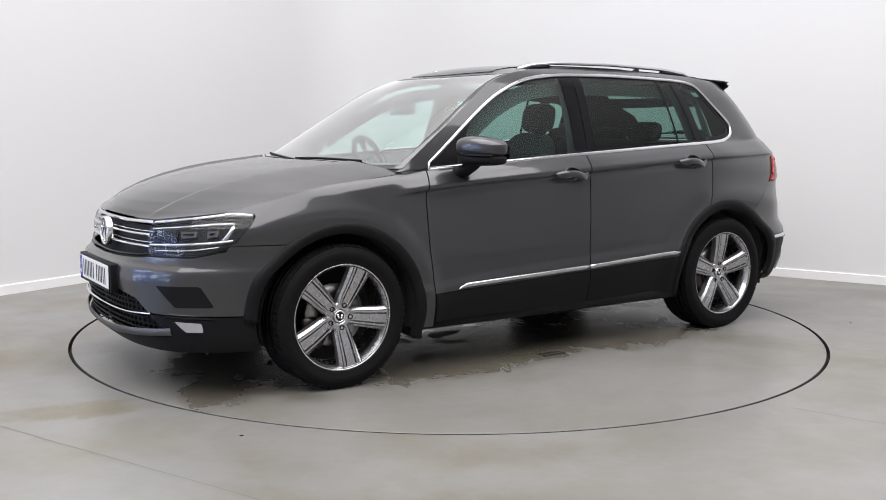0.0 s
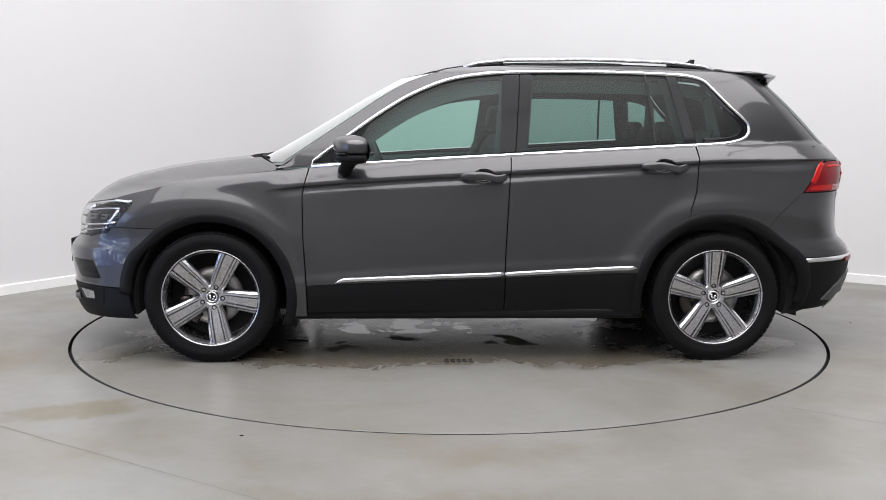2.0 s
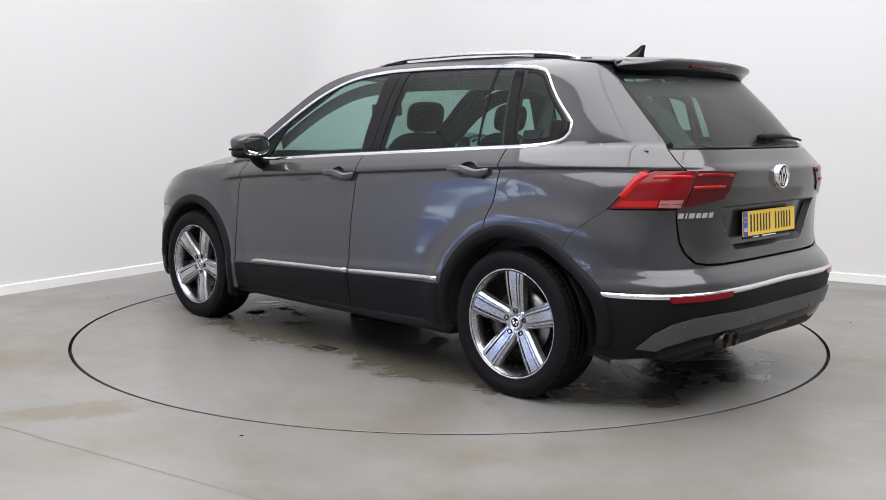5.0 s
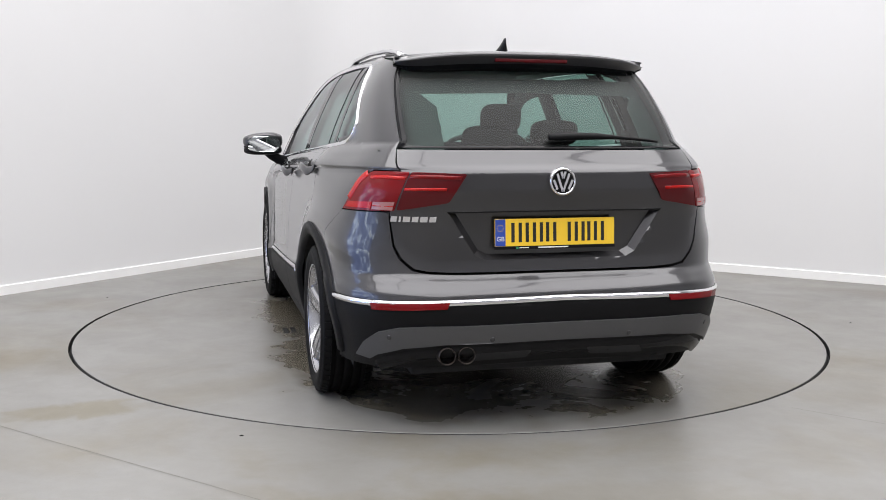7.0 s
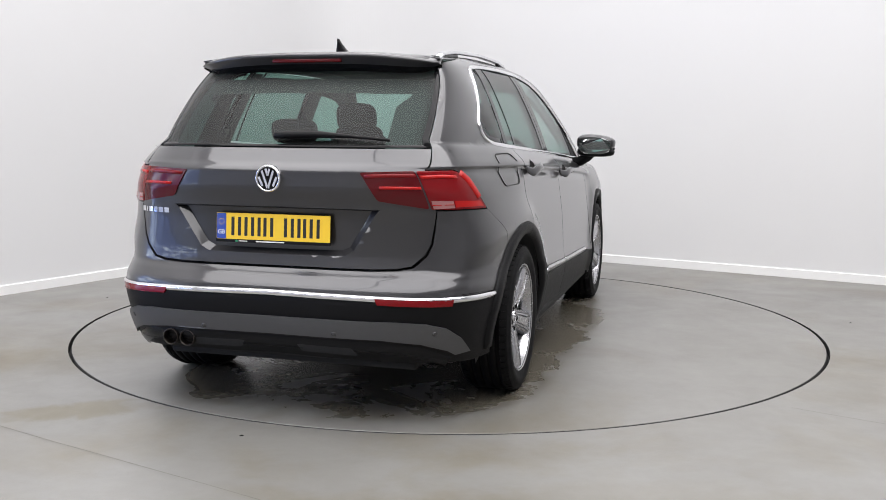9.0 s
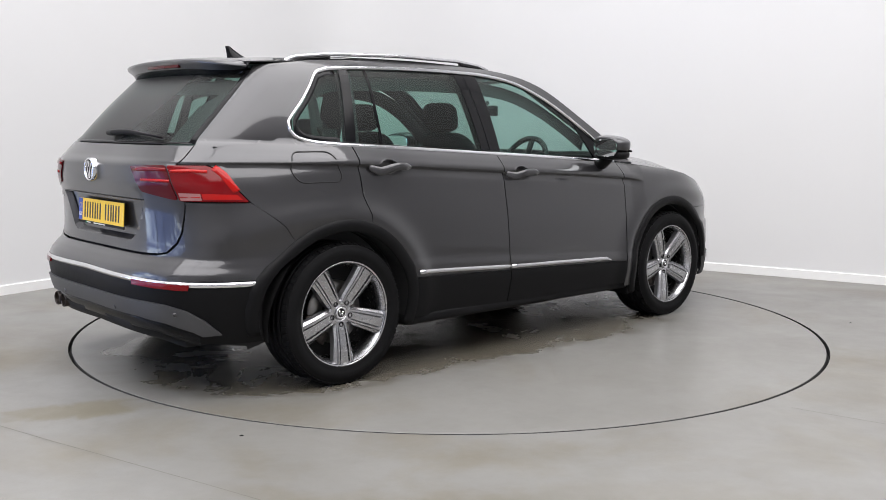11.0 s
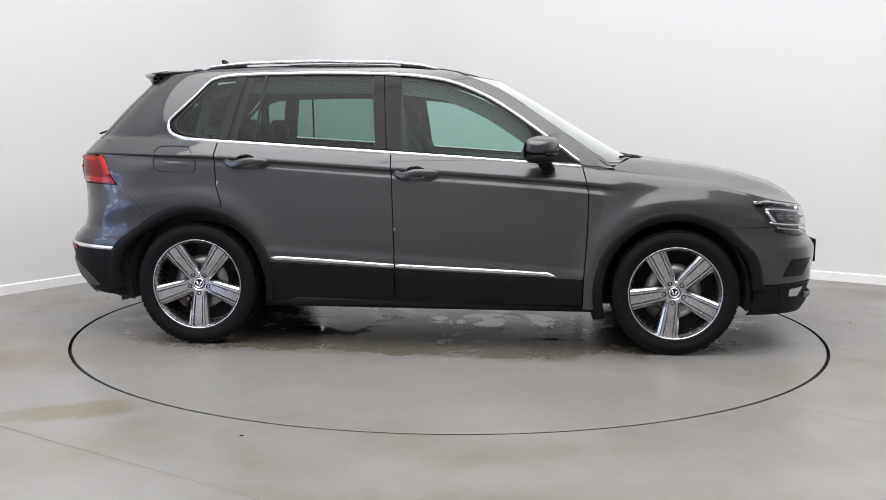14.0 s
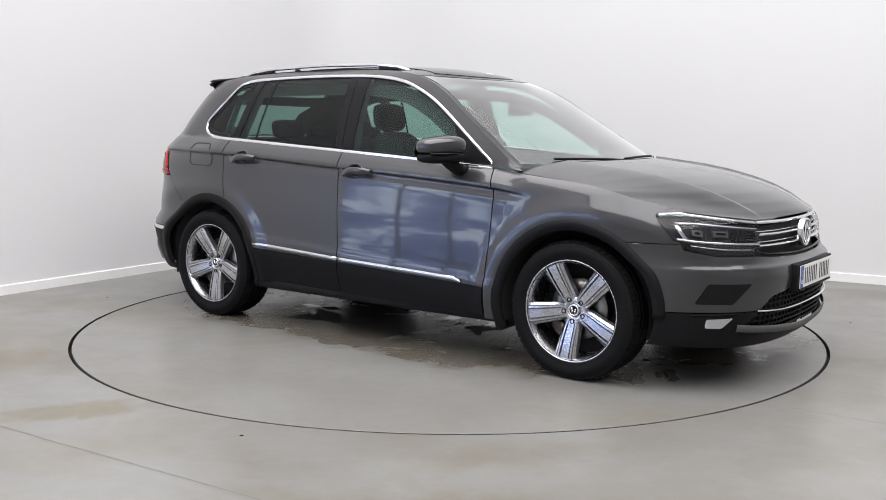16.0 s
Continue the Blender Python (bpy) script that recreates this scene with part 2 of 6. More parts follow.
def build_studio():
    far_w, far_e = CORNER + ALONG_W * LONG, CORNER + ALONG_E * LONG
    out_w, out_e = -ALONG_E, -ALONG_W
    r = 0.9                                                   # the two walls meet in a rounded corner
    # wall behind, in one sweep: west wall, rounded corner, east wall
    def sweep(name, off, z0, z1, thick, mat, label, bevel_top=0.0):
        inner = []
        a0, a1 = CORNER + ALONG_W * r, CORNER + ALONG_E * r
        # the opening for the daylight door lies in the west wall, out of the camera's sight
        inner.append(CORNER + ALONG_W * WEST_OPEN[0])
        for k in range(49):
            s = k / 48
            inner.append(a0 * (1 - s) ** 2 + CORNER * 2 * s * (1 - s) + a1 * s * s)
        inner.append(far_e)
        bm = bmesh.new()
        rows = []
        for i, p in enumerate(inner):
            d = (inner[min(i + 1, len(inner) - 1)] - inner[max(i - 1, 0)]).normalized()
            n = Vector((-d.y, d.x, 0))                       # away from the room
            p = p - n * off
            q = p + n * thick
            rows.append([bm.verts.new((p.x, p.y, z0)), bm.verts.new((p.x, p.y, z1 - bevel_top)), bm.verts.new((p.x + n.x * bevel_top, p.y + n.y * bevel_top, z1)),
                         bm.verts.new((q.x, q.y, z1)), bm.verts.new((q.x, q.y, z0))])
        for a, b in zip(rows, rows[1:]):
            for k in range(5):
                bm.faces.new((a[k], b[k], b[(k + 1) % 5], a[(k + 1) % 5]))
        bm.faces.new(rows[0])
        bm.faces.new(rows[-1][::-1])
        bmesh.ops.recalc_face_normals(bm, faces=bm.faces)
        ob = part(name, bm, mat, smooth=False)
        return tagged(ob, label, "wall" if "wall" in name else "baseboard", kind="structure")

    sweep("wall_north", 0.0, 0.0, HIGH, 0.2, WALL, "smooth white painted studio wall with a rounded corner", 0.001)
    sweep("baseboard", 0.015, 0.0, 0.072, 0.015, BASE, "low white painted baseboard along the studio wall", 0.004)
    # the rest of the room, out of sight; DIM walls are darkened to dim the car's reflections
    w0, w1 = CORNER + ALONG_W * WEST_OPEN[0], CORNER + ALONG_W * WEST_OPEN[1]
    tagged(wall_slab("wall_west", w1, far_w, 0, HIGH, 0.2, out_w, DIM), "unseen studio side wall, darkened to dim the car's reflections", "wall", kind="structure")
    tagged(wall_slab("wall_west_lintel", w0, w1, OPEN_HIGH, HIGH, 0.2, out_w, WALL), "white wall above the daylight door", "wall", kind="structure")
    fourth = far_w + ALONG_E * LONG
    tagged(wall_slab("wall_south", far_w, fourth, 0, HIGH, 0.2, ALONG_W, DIM), "unseen studio back wall, darkened to dim the car's reflections", "wall", kind="structure")
    tagged(wall_slab("wall_east", far_e, fourth, 0, HIGH, 0.2, ALONG_E, DIM), "unseen studio side wall, darkened to dim the car's reflections", "wall", kind="structure")
    # glazed door with daylight behind
    frame_ob = new("door_1")
    frame_ob.location = (w0 + w1) / 2
    frame_ob.rotation_euler = (0, 0, math.atan2(ALONG_W.y, ALONG_W.x))
    tagged(frame_ob, "wide glazed roller door with daylight behind", "door", kind="structure")
    half = (w1 - w0).length / 2
    n = 8
    for i in range(n + 1):
        x = -half + 2 * half * i / n
        bm = bmesh.new()
        box(bm, x - 0.03, x + 0.03, -0.13, -0.07, 0, OPEN_HIGH)
        part("frame_post", bm, GLOSS_BLACK, frame_ob, smooth=False)
    for i in range(n):
        bm = bmesh.new()
        box(bm, -half + 2 * half * i / n + 0.03, -half + 2 * half * (i + 1) / n - 0.03, -0.105, -0.095, 0.02, OPEN_HIGH)
        part("pane", bm, DAYLIGHT, frame_ob, smooth=False)
    # ceiling and floor
    corners = [CORNER + (ALONG_W + ALONG_E) * -0.3, far_w + (ALONG_W - ALONG_E) * 0.3, fourth + (ALONG_W + ALONG_E) * 0.3, far_e + (ALONG_E - ALONG_W) * 0.3]
    bm = bmesh.new()
    bot = [bm.verts.new((p.x, p.y, HIGH + 0.002)) for p in corners]
    top = [bm.verts.new((p.x, p.y, HIGH + 0.2)) for p in corners]
    bm.faces.new(bot), bm.faces.new(top[::-1])
    for k in range(4):
        bm.faces.new((bot[k], top[k], top[(k + 1) % 4], bot[(k + 1) % 4]))
    tagged(part("ceiling", bm, CEIL, smooth=False), "plain grey studio ceiling", "ceiling", kind="structure")
    # floor with a round hole for the turntable
    bm = bmesh.new()
    count = 160
    rim, deep, far = [], [], []
    for k in range(count):
        a = 2 * math.pi * k / count
        d = Vector((math.cos(a), math.sin(a), 0))
        rim.append(bm.verts.new(d * (RING + 0.009)))
        deep.append(bm.verts.new(d * (RING + 0.009) + Vector((0, 0, -0.06))))
        best = 99.0
        for i in range(4):
            p, q = corners[i], corners[(i + 1) % 4]
            e = q - p
            den = d.x * e.y - d.y * e.x
            if abs(den) > 1e-9:
                t = (p.x * e.y - p.y * e.x) / den
                u = (p.x * d.y - p.y * d.x) / den
                if t > 0 and -1e-6 <= u <= 1 + 1e-6:
                    best = min(best, t)
        far.append(bm.verts.new(d * best))
    for k in range(count):
        j = (k + 1) % count
        bm.faces.new((rim[k], far[k], far[j], rim[j]))
        bm.faces.new((deep[k], rim[k], rim[j], deep[j])).material_index = 1
    tagged(part("floor", bm, [FLOOR, SEAM], smooth=False), "worn light grey resin studio floor with faint stains", "floor", kind="structure")
    bm = bmesh.new()
    lathe(bm, [(RING - 0.05, -0.045), (RING + 0.02, -0.045)], "z", count)
    tagged(part("trim", bm, SEAM), "black rubber seal in the gap round the turntable", "trim", kind="structure")


WEST_OPEN, OPEN_HIGH = (6.7, 14.0), 2.6
DAYLIGHT = daylight_material()
build_studio()


def build_turntable():
    table_ob = new("turntable")
    tagged(table_ob, "round motorised floor turntable, grey resin, wet and painted with shade under the car", "turntable")
    bm = bmesh.new()
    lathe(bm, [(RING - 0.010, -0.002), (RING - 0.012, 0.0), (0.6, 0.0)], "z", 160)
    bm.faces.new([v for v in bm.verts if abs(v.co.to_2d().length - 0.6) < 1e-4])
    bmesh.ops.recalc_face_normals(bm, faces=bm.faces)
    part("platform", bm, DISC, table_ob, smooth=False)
    bm = bmesh.new()
    lathe(bm, [(RING - 0.008, -0.06), (RING - 0.008, -0.003), (RING - 0.012, -0.002)], "z", 160)
    part("edge_band", bm, SEAM, table_ob, "black edge band of the turntable")
    # small drain: two rows of slots let into the floor, beside the car
    for j in range(2):
        for i in range(5):
            bm = bmesh.new()
            x, y = 0.036 - 0.065 + 0.032 * i, 0.88 + 0.135 - 0.03 + 0.045 * j
            box(bm, x - 0.0387 - 0.012, x - 0.0387 + 0.012, y - 0.016, y + 0.016, -0.002, 0.0012)
            part("drain_slot", bm, SEAM, table_ob, "dark drain slot", smooth=False)
    return table_ob


turntable = build_turntable()
WALL_TURN = math.degrees(math.atan2(ALONG_W.y, ALONG_W.x))


def ceiling_light(along_w, along_e, long_w, long_e, watts, tint=(1.0, 0.99, 0.975)):
    spot = CORNER + ALONG_W * along_w + ALONG_E * along_e
    lamp = area("ceiling_light", (spot.x, spot.y, HIGH - 0.02), (spot.x, spot.y, 0), long_w, long_e, watts, tint)
    lamp.matrix_world = pose(spot.x, spot.y, HIGH - 0.02, 0, 0, WALL_TURN)
    return lamp


# three long diffuse ceiling lights, side by side
for across in (2.0, 5.4, 8.8):
    ceiling_light(6.6, across, 11.2, 3.3, 500, (0.995, 0.975, 0.985))


# ---- small marks on the floor ----
def build_marks():
    random.seed(5)
    for x, y, r in ((-0.833, -2.300, 0.010), (2.597, 0.092, 0.009), (-2.467, 0.813, 0.010)):
        bm = bmesh.new()
        ring = [bm.verts.new((r * (0.6 + 0.6 * random.random()) * math.cos(a), r * (0.6 + 0.6 * random.random()) * math.sin(a) * 0.7, 0)) for a in [k * math.pi / 4 for k in range(8)]]
        top = bm.verts.new((0, 0, 0.005))
        for k in range(8):
            bm.faces.new((ring[k], ring[(k + 1) % 8], top))
        bm.faces.new(ring[::-1])
        ob = part("grit", bm, RUBBER, smooth=False)
        ob.location = (x, y, 0)
        tagged(ob, "small dark crumb of rubber lying on the grey floor", "debris", group="crumbs on the floor")
    floor_ob = bpy.data.objects["floor"]
    for (x0, y0), (x1, y1) in (((-2.6, -1.74), (-0.2, -3.24)), ((1.542, -1.847), (3.2, -3.0))):
        bm = bmesh.new()
        d = Vector((x1 - x0, y1 - y0, 0)).normalized()
        n = Vector((-d.y, d.x, 0)) * 0.0018
        rows = []
        for k in range(25):
            t = k / 24
            p = Vector((x0 + (x1 - x0) * t, y0 + (y1 - y0) * t, 0.0012)) + n * (4 * noise.noise((t * 6, x0, 0)))
            rows.append((bm.verts.new(p - n), bm.verts.new(p + n)))
        for a, b in zip(rows, rows[1:]):
            bm.faces.new((a[0], b[0], b[1], a[1]))
        bmesh.ops.recalc_face_normals(bm, faces=bm.faces)
        part("hairline_joint", bm, JOINT, floor_ob, "fine joint line in the resin floor", smooth=False)


JOINT = material("floor_joint", (0.15, 0.145, 0.13), 0.6, grain=0.2)
build_marks()


# ---- the car's outer surface: forward x, left y, up z; q is x on the flank and runs on round both ends ----
XF, XR, QL = 1.34, -1.30, 0.85


@functools.lru_cache(None)
def slopes(pairs):
    xs, ys = np.array([a for a, b in pairs]), np.array([b for a, b in pairs])
    h, d = np.diff(xs), np.diff(np.array(ys)) / np.diff(xs)
    m = np.concatenate([[d[0]], np.where(d[1:] * d[:-1] > 0, 3 * (h[1:] + h[:-1]) / ((2 * h[1:] + h[:-1]) / np.where(d[:-1] == 0, 1, d[:-1]) + (h[1:] + 2 * h[:-1]) / np.where(d[1:] == 0, 1, d[1:])), 0.0), [d[-1]]])
    return xs, ys, h, m


def table(x, *pairs):
    """A smooth line through pairs, with no overshoot."""
    xs, ys, h, m = slopes(pairs)
    x = np.clip(np.asarray(x, float), xs[0], xs[-1])
    i = np.clip(np.searchsorted(xs, x, side="right") - 1, 0, len(h) - 1)
    t = (x - xs[i]) / h[i]
    return ys[i] * (1 + 2 * t) * (1 - t) ** 2 + h[i] * m[i] * t * (1 - t) ** 2 + ys[i + 1] * t * t * (3 - 2 * t) + h[i] * m[i + 1] * t * t * (t - 1)


def belt(x):
    """Height of the line under the side windows and, further on, of the bonnet's side edge."""
    return table(x, (-2.2, 1.20), (-1.44, 1.168), (-0.27, 1.10), (0.83, 1.03), (1.05, 1.006), (1.57, 0.948), (1.85, 0.877), (2.1, 0.80))


def flank(w):
    """Half width of the body w metres above the belt line."""
    return table(w, (-0.95, 0.845), (-0.85, 0.868), (-0.75, 0.892), (-0.66, 0.908), (-0.60, 0.909), (-0.555, 0.901), (-0.50, 0.899), (-0.35, 0.891), (-0.22, 0.876), (-0.15, 0.867),
                 (-0.106, 0.856), (-0.096, 0.874), (-0.085, 0.8735), (-0.05, 0.854), (-0.02, 0.829), (0.0, 0.808))


def flank_plain(w):
    """The same without the crease under the handles, as ahead of the doors."""
    return table(w, (-0.95, 0.845), (-0.85, 0.868), (-0.75, 0.892), (-0.66, 0.906), (-0.5, 0.903), (-0.35, 0.894), (-0.22, 0.884), (-0.10, 0.870), (-0.05, 0.860), (-0.02, 0.845), (0.0, 0.824))


def cabin(z):
    """Half width of the glass house."""
    return table(z, (0.95, 0.835), (1.1, 0.795), (1.2, 0.762), (1.3, 0.722), (1.4, 0.676), (1.47, 0.64), (1.52, 0.605), (1.55, 0.575), (1.58, 0.53), (1.62, 0.45))


def half_width(x, z):
    w = z - belt(x)
    k = np.clip((0.10 + w) / 0.10, 0, 1)
    ease = np.clip((x - 0.93) / 0.12, 0, 1)
    side = flank(w) * (1 - ease) + flank_plain(w) * ease
    low = side * (1 - k) + k * np.minimum(side, cabin(belt(x)) + 0.010 + side - 0.808)
    d = np.minimum(np.hypot(x - 1.339, z - 0.345), np.hypot(x + 1.339, z - 0.345))
    ahead = np.clip((x - 0.90) / 0.12, 0, 1)
    high = cabin(z) * (1 - ahead) + (0.824 - 1.1 * w) * ahead
    return np.where(w > 0, high, low + 0.018 * np.exp(-((d - 0.485) / 0.065) ** 2))


def nose_x(z):
    return table(z, (0.17, 2.10), (0.22, 2.17), (0.28, 2.205), (0.36, 2.215), (0.45, 2.225), (0.54, 2.235), (0.585, 2.23), (0.615, 2.20), (0.65, 2.185),
                 (0.72, 2.18), (0.775, 2.165), (0.82, 2.13), (0.87, 2.07), (0.92, 1.98))


def tail_x(z):
    return table(z, (0.18, -2.04), (0.25, -2.12), (0.30, -2.17), (0.36, -2.20), (0.45, -2.225), (0.53, -2.235), (0.58, -2.225), (0.625, -2.19), (0.66, -2.155),
                 (0.72, -2.145), (0.85, -2.15), (0.93, -2.165), (1.0, -2.18), (1.06, -2.18), (1.10, -2.145), (1.16, -2.095), (1.31, -1.955), (1.466, -1.79), (1.55, -1.70))


def tail_taper(z):
    """Share by which the body narrows towards the tail."""
    return table(z, (0.3, 0.0), (0.5, 0.010), (0.75, 0.018), (0.95, 0.030), (1.05, 0.055), (1.10, 0.068), (1.20, 0.045), (1.32, 0.020), (1.45, 0.0), (1.6, 0.0))


def skin_raw(q, z):
    front, rear = q >= XF, q <= XR
    base = np.where(front, XF, XR)
    sign = np.where(front, 1.0, -1.0)
    a = np.where(front, nose_x(z) - XF, XR - tail_x(z))
    n = np.where(front, 2.8, 4.0)
    turn = np.clip(sign * (q - base) / QL, 0, math.pi / 2)
    wide = half_width(np.clip(base + sign * a * 0.55 * np.minimum(turn, 1.0), -1.75, 1.8), z)
    ease = np.clip(turn / 0.55, 0, 1)
    wide = wide * np.where(rear, 1 - tail_taper(z) * ease * ease * (3 - 2 * ease), 1.0)
    s, c = np.sin(turn), np.maximum(np.cos(turn), 0)
    r = (s ** n + c ** n) ** (-1 / n)
    end = front | rear
    return np.stack([np.where(end, base + sign * a * r * s, q), np.where(end, wide * r * c, half_width(q, z)), z], -1)


def skin(q, z):
    """The place on the left skin at q and height z, its creases a little softened."""
    q, z = np.asarray(q, float), np.asarray(z, float)
    p = sum(k * skin_raw(q, z + d) for k, d in ((2, 0), (1, 0.0035), (1, -0.0035))) / 4
    p[..., 2] = z
    return p


def skin_normal(q, z):
    e = 0.004
    n = np.cross(skin(q, z + e) - skin(q, z - e), skin(q + e, z) - skin(q - e, z))
    return n / np.linalg.norm(n, axis=-1, keepdims=True)


def q_at(y, z, rear):
    """q of the place on the nose or tail that lies y beside the middle, at height z."""
    t = np.linspace(0, 1.3351, 400)
    q = XR - t if rear else XF + t
    return float(np.interp(-y, -skin_raw(q, np.full(400, z))[:, 1], q))


def rounded(poly, r=0.015, steps=4):
    """The polygon with its corners rounded off."""
    out = []
    n = len(poly)
    for i in range(n):
        p, a, b = Vector(poly[i]), Vector(poly[i - 1]), Vector(poly[(i + 1) % n])
        da, db = (a - p), (b - p)
        k = min(r, da.length * 0.45, db.length * 0.45)
        if k < 1e-5 or da.normalized().dot(db.normalized()) < -0.995:
            out.append(tuple(p))
            continue
        s, e = p + da.normalized() * k, p + db.normalized() * k
        for j in range(steps + 1):
            t = j / steps
            out.append(tuple(s * (1 - t) ** 2 + p * 2 * t * (1 - t) + e * t * t))
    return out


def curve(points, step=0.02):
    """A smooth line through points (Catmull-Rom)."""
    pts = [Vector(p) for p in points]
    out = []
    for i in range(len(pts) - 1):
        p0, p1, p2, p3 = pts[max(i - 1, 0)], pts[i], pts[i + 1], pts[min(i + 2, len(pts) - 1)]
        n = max(2, int((p2 - p1).length / step))
        for j in range(n):
            t = j / n
            out.append(tuple(0.5 * (2 * p1 + (p2 - p0) * t + (2 * p0 - 5 * p1 + 4 * p2 - p3) * t * t + (3 * p1 - p0 - 3 * p2 + p3) * t ** 3)))
    out.append(tuple(pts[-1]))
    return out


def arc(cx, r, a0, a1, n=24):
    return [(cx + r * math.cos(radians(a0 + (a1 - a0) * k / n)), 0.345 + r * math.sin(radians(a0 + (a1 - a0) * k / n))) for k in range(n + 1)]


def place(q, z, off=0.0):
    p, n = skin(q, z), skin_normal(q, z)
    return p + n * off, n


def fill(poly, step, holes=()):
    """The polygon's inside, cut by a fine grid that follows the belt line: flat points and faces."""
    bm = bmesh.new()
    area2 = sum(a[0] * b[1] - b[0] * a[1] for a, b in zip(poly, poly[1:] + poly[:1]))
    poly = poly if area2 > 0 else poly[::-1]
    lean = lambda q: float(belt(min(max(q, -1.9), 1.25)))
    fine = []
    for (qa, za), (qb, zb) in zip(poly, poly[1:] + poly[:1]):
        n = max(1, int(math.hypot(qb - qa, zb - za) / 0.06))
        fine += [(qa + (qb - qa) * k / n, za + (zb - za) * k / n) for k in range(n)]
    bm.faces.new([bm.verts.new((q, z - lean(q), 0)) for q, z in fine])
    bm.normal_update()
    bmesh.ops.triangulate(bm, faces=bm.faces[:], ngon_method="EAR_CLIP")
    ws = [v.co.y for v in bm.verts]
    q0, q1 = min(p[0] for p in poly), max(p[0] for p in poly)
    z0, z1 = min(ws), max(ws)
    sz = step * 0.6
    across = {round(k * step, 4) for k in range(int(q0 / step), int(q1 / step) + 1)}
    along = {round(k * sz, 4) for k in range(int(z0 / sz) - 1, int(z1 / sz) + 1)}
    if q1 - q0 > 0.5 and z0 < -0.12 and q0 < 0.9:
        along |= {-0.110, -0.106, -0.1035, -0.101, -0.0985, -0.096, -0.092, -0.55, -0.565, -0.58}
    for hq, hz, rq, rz in holes:
        across |= {round(hq + rq * k / 8, 4) for k in range(-8, 9)}
        along |= {round(hz - lean(hq) + rz * k / 6, 4) for k in range(-7, 8)}
    for c in sorted(across):
        if q0 < c < q1:
            bmesh.ops.bisect_plane(bm, geom=bm.verts[:] + bm.edges[:] + bm.faces[:], dist=1e-5, plane_co=(c, 0, 0), plane_no=(1, 0, 0))
    for c in sorted(along):
        if z0 < c < z1:
            bmesh.ops.bisect_plane(bm, geom=bm.verts[:] + bm.edges[:] + bm.faces[:], dist=1e-5, plane_co=(0, c, 0), plane_no=(0, 1, 0))
    for v in bm.verts:
        v.co.y += lean(v.co.x)
    for hq, hz, rq, rz in holes:
        gone = [f for f in bm.faces if sum(((c - o) / r) ** 2 for c, o, r in zip(f.calc_center_median(), (hq, hz), (rq, rz))) < 1]
        bmesh.ops.delete(bm, geom=gone, context="FACES")
    return bm


def shell(name, sheets, mat, parent, label="", rim=0.012):
    """One mesh from sheets of (points, normals, faces, border edges), each border turned inwards by rim."""
    vs, ns, fs = [], [], []
    for P, N, F, E in sheets:
        o = len(vs)
        vs += [tuple(p) for p in P]
        ns += [tuple(n) for n in N]
        fs += [tuple(o + i for i in f) for f in F]
        for a, b in E if rim else ():
            d = P[b] - P[a]
            side = np.cross(d, N[a])
            side = side / (np.linalg.norm(side) + 1e-12)
            o = len(vs)
            vs += [tuple(P[a]), tuple(P[b]), tuple(P[b] - N[b] * rim), tuple(P[a] - N[a] * rim)]
            ns += [tuple(side)] * 4
            fs.append((o + 3, o + 2, o + 1, o))
    me = bpy.data.meshes.new(name)
    me.from_pydata(vs, [], fs)
    me.materials.append(mat)
    me.shade_smooth()
    me.normals_split_custom_set_from_vertices(ns)
    return part(name, me, mat, parent, label)


def sheet(poly, off=0.0, side=1, step=0.04, holes=()):
    bm = fill(list(poly), step, holes)
    bm.verts.index_update()
    co = np.array([v.co[:2] for v in bm.verts])
    P, N = place(co[:, 0], co[:, 1], off)
    F = [[v.index for v in f.verts] for f in bm.faces]
    E = []
    for e in bm.edges:
        if len(e.link_faces) == 1:
            l = e.link_loops[0]
            a, b = l.vert.index, l.link_loop_next.vert.index
            if abs(abs(co[a][0] - 0.02) - 2.654) > 0.03 or abs(co[a][0] - co[b][0]) > 1e-4:
                E.append((a, b))
    bm.free()
    # seen from the left, q runs to the viewer's left: turn the faces
    if side > 0:
        F, E = [f[::-1] for f in F], [(b, a) for a, b in E]
    else:
        P, N = P * (1, -1, 1), N * (1, -1, 1)
    return P, N, F, E


def panel(name, poly, mat, parent, label="", off=0.0, side=1, step=0.028, rim=0.012, both=False, holes=()):
    sides = (1, -1) if both else (side,)
    return shell(name, [sheet(poly, off, s, step, holes) for s in sides], mat, parent, label, rim)


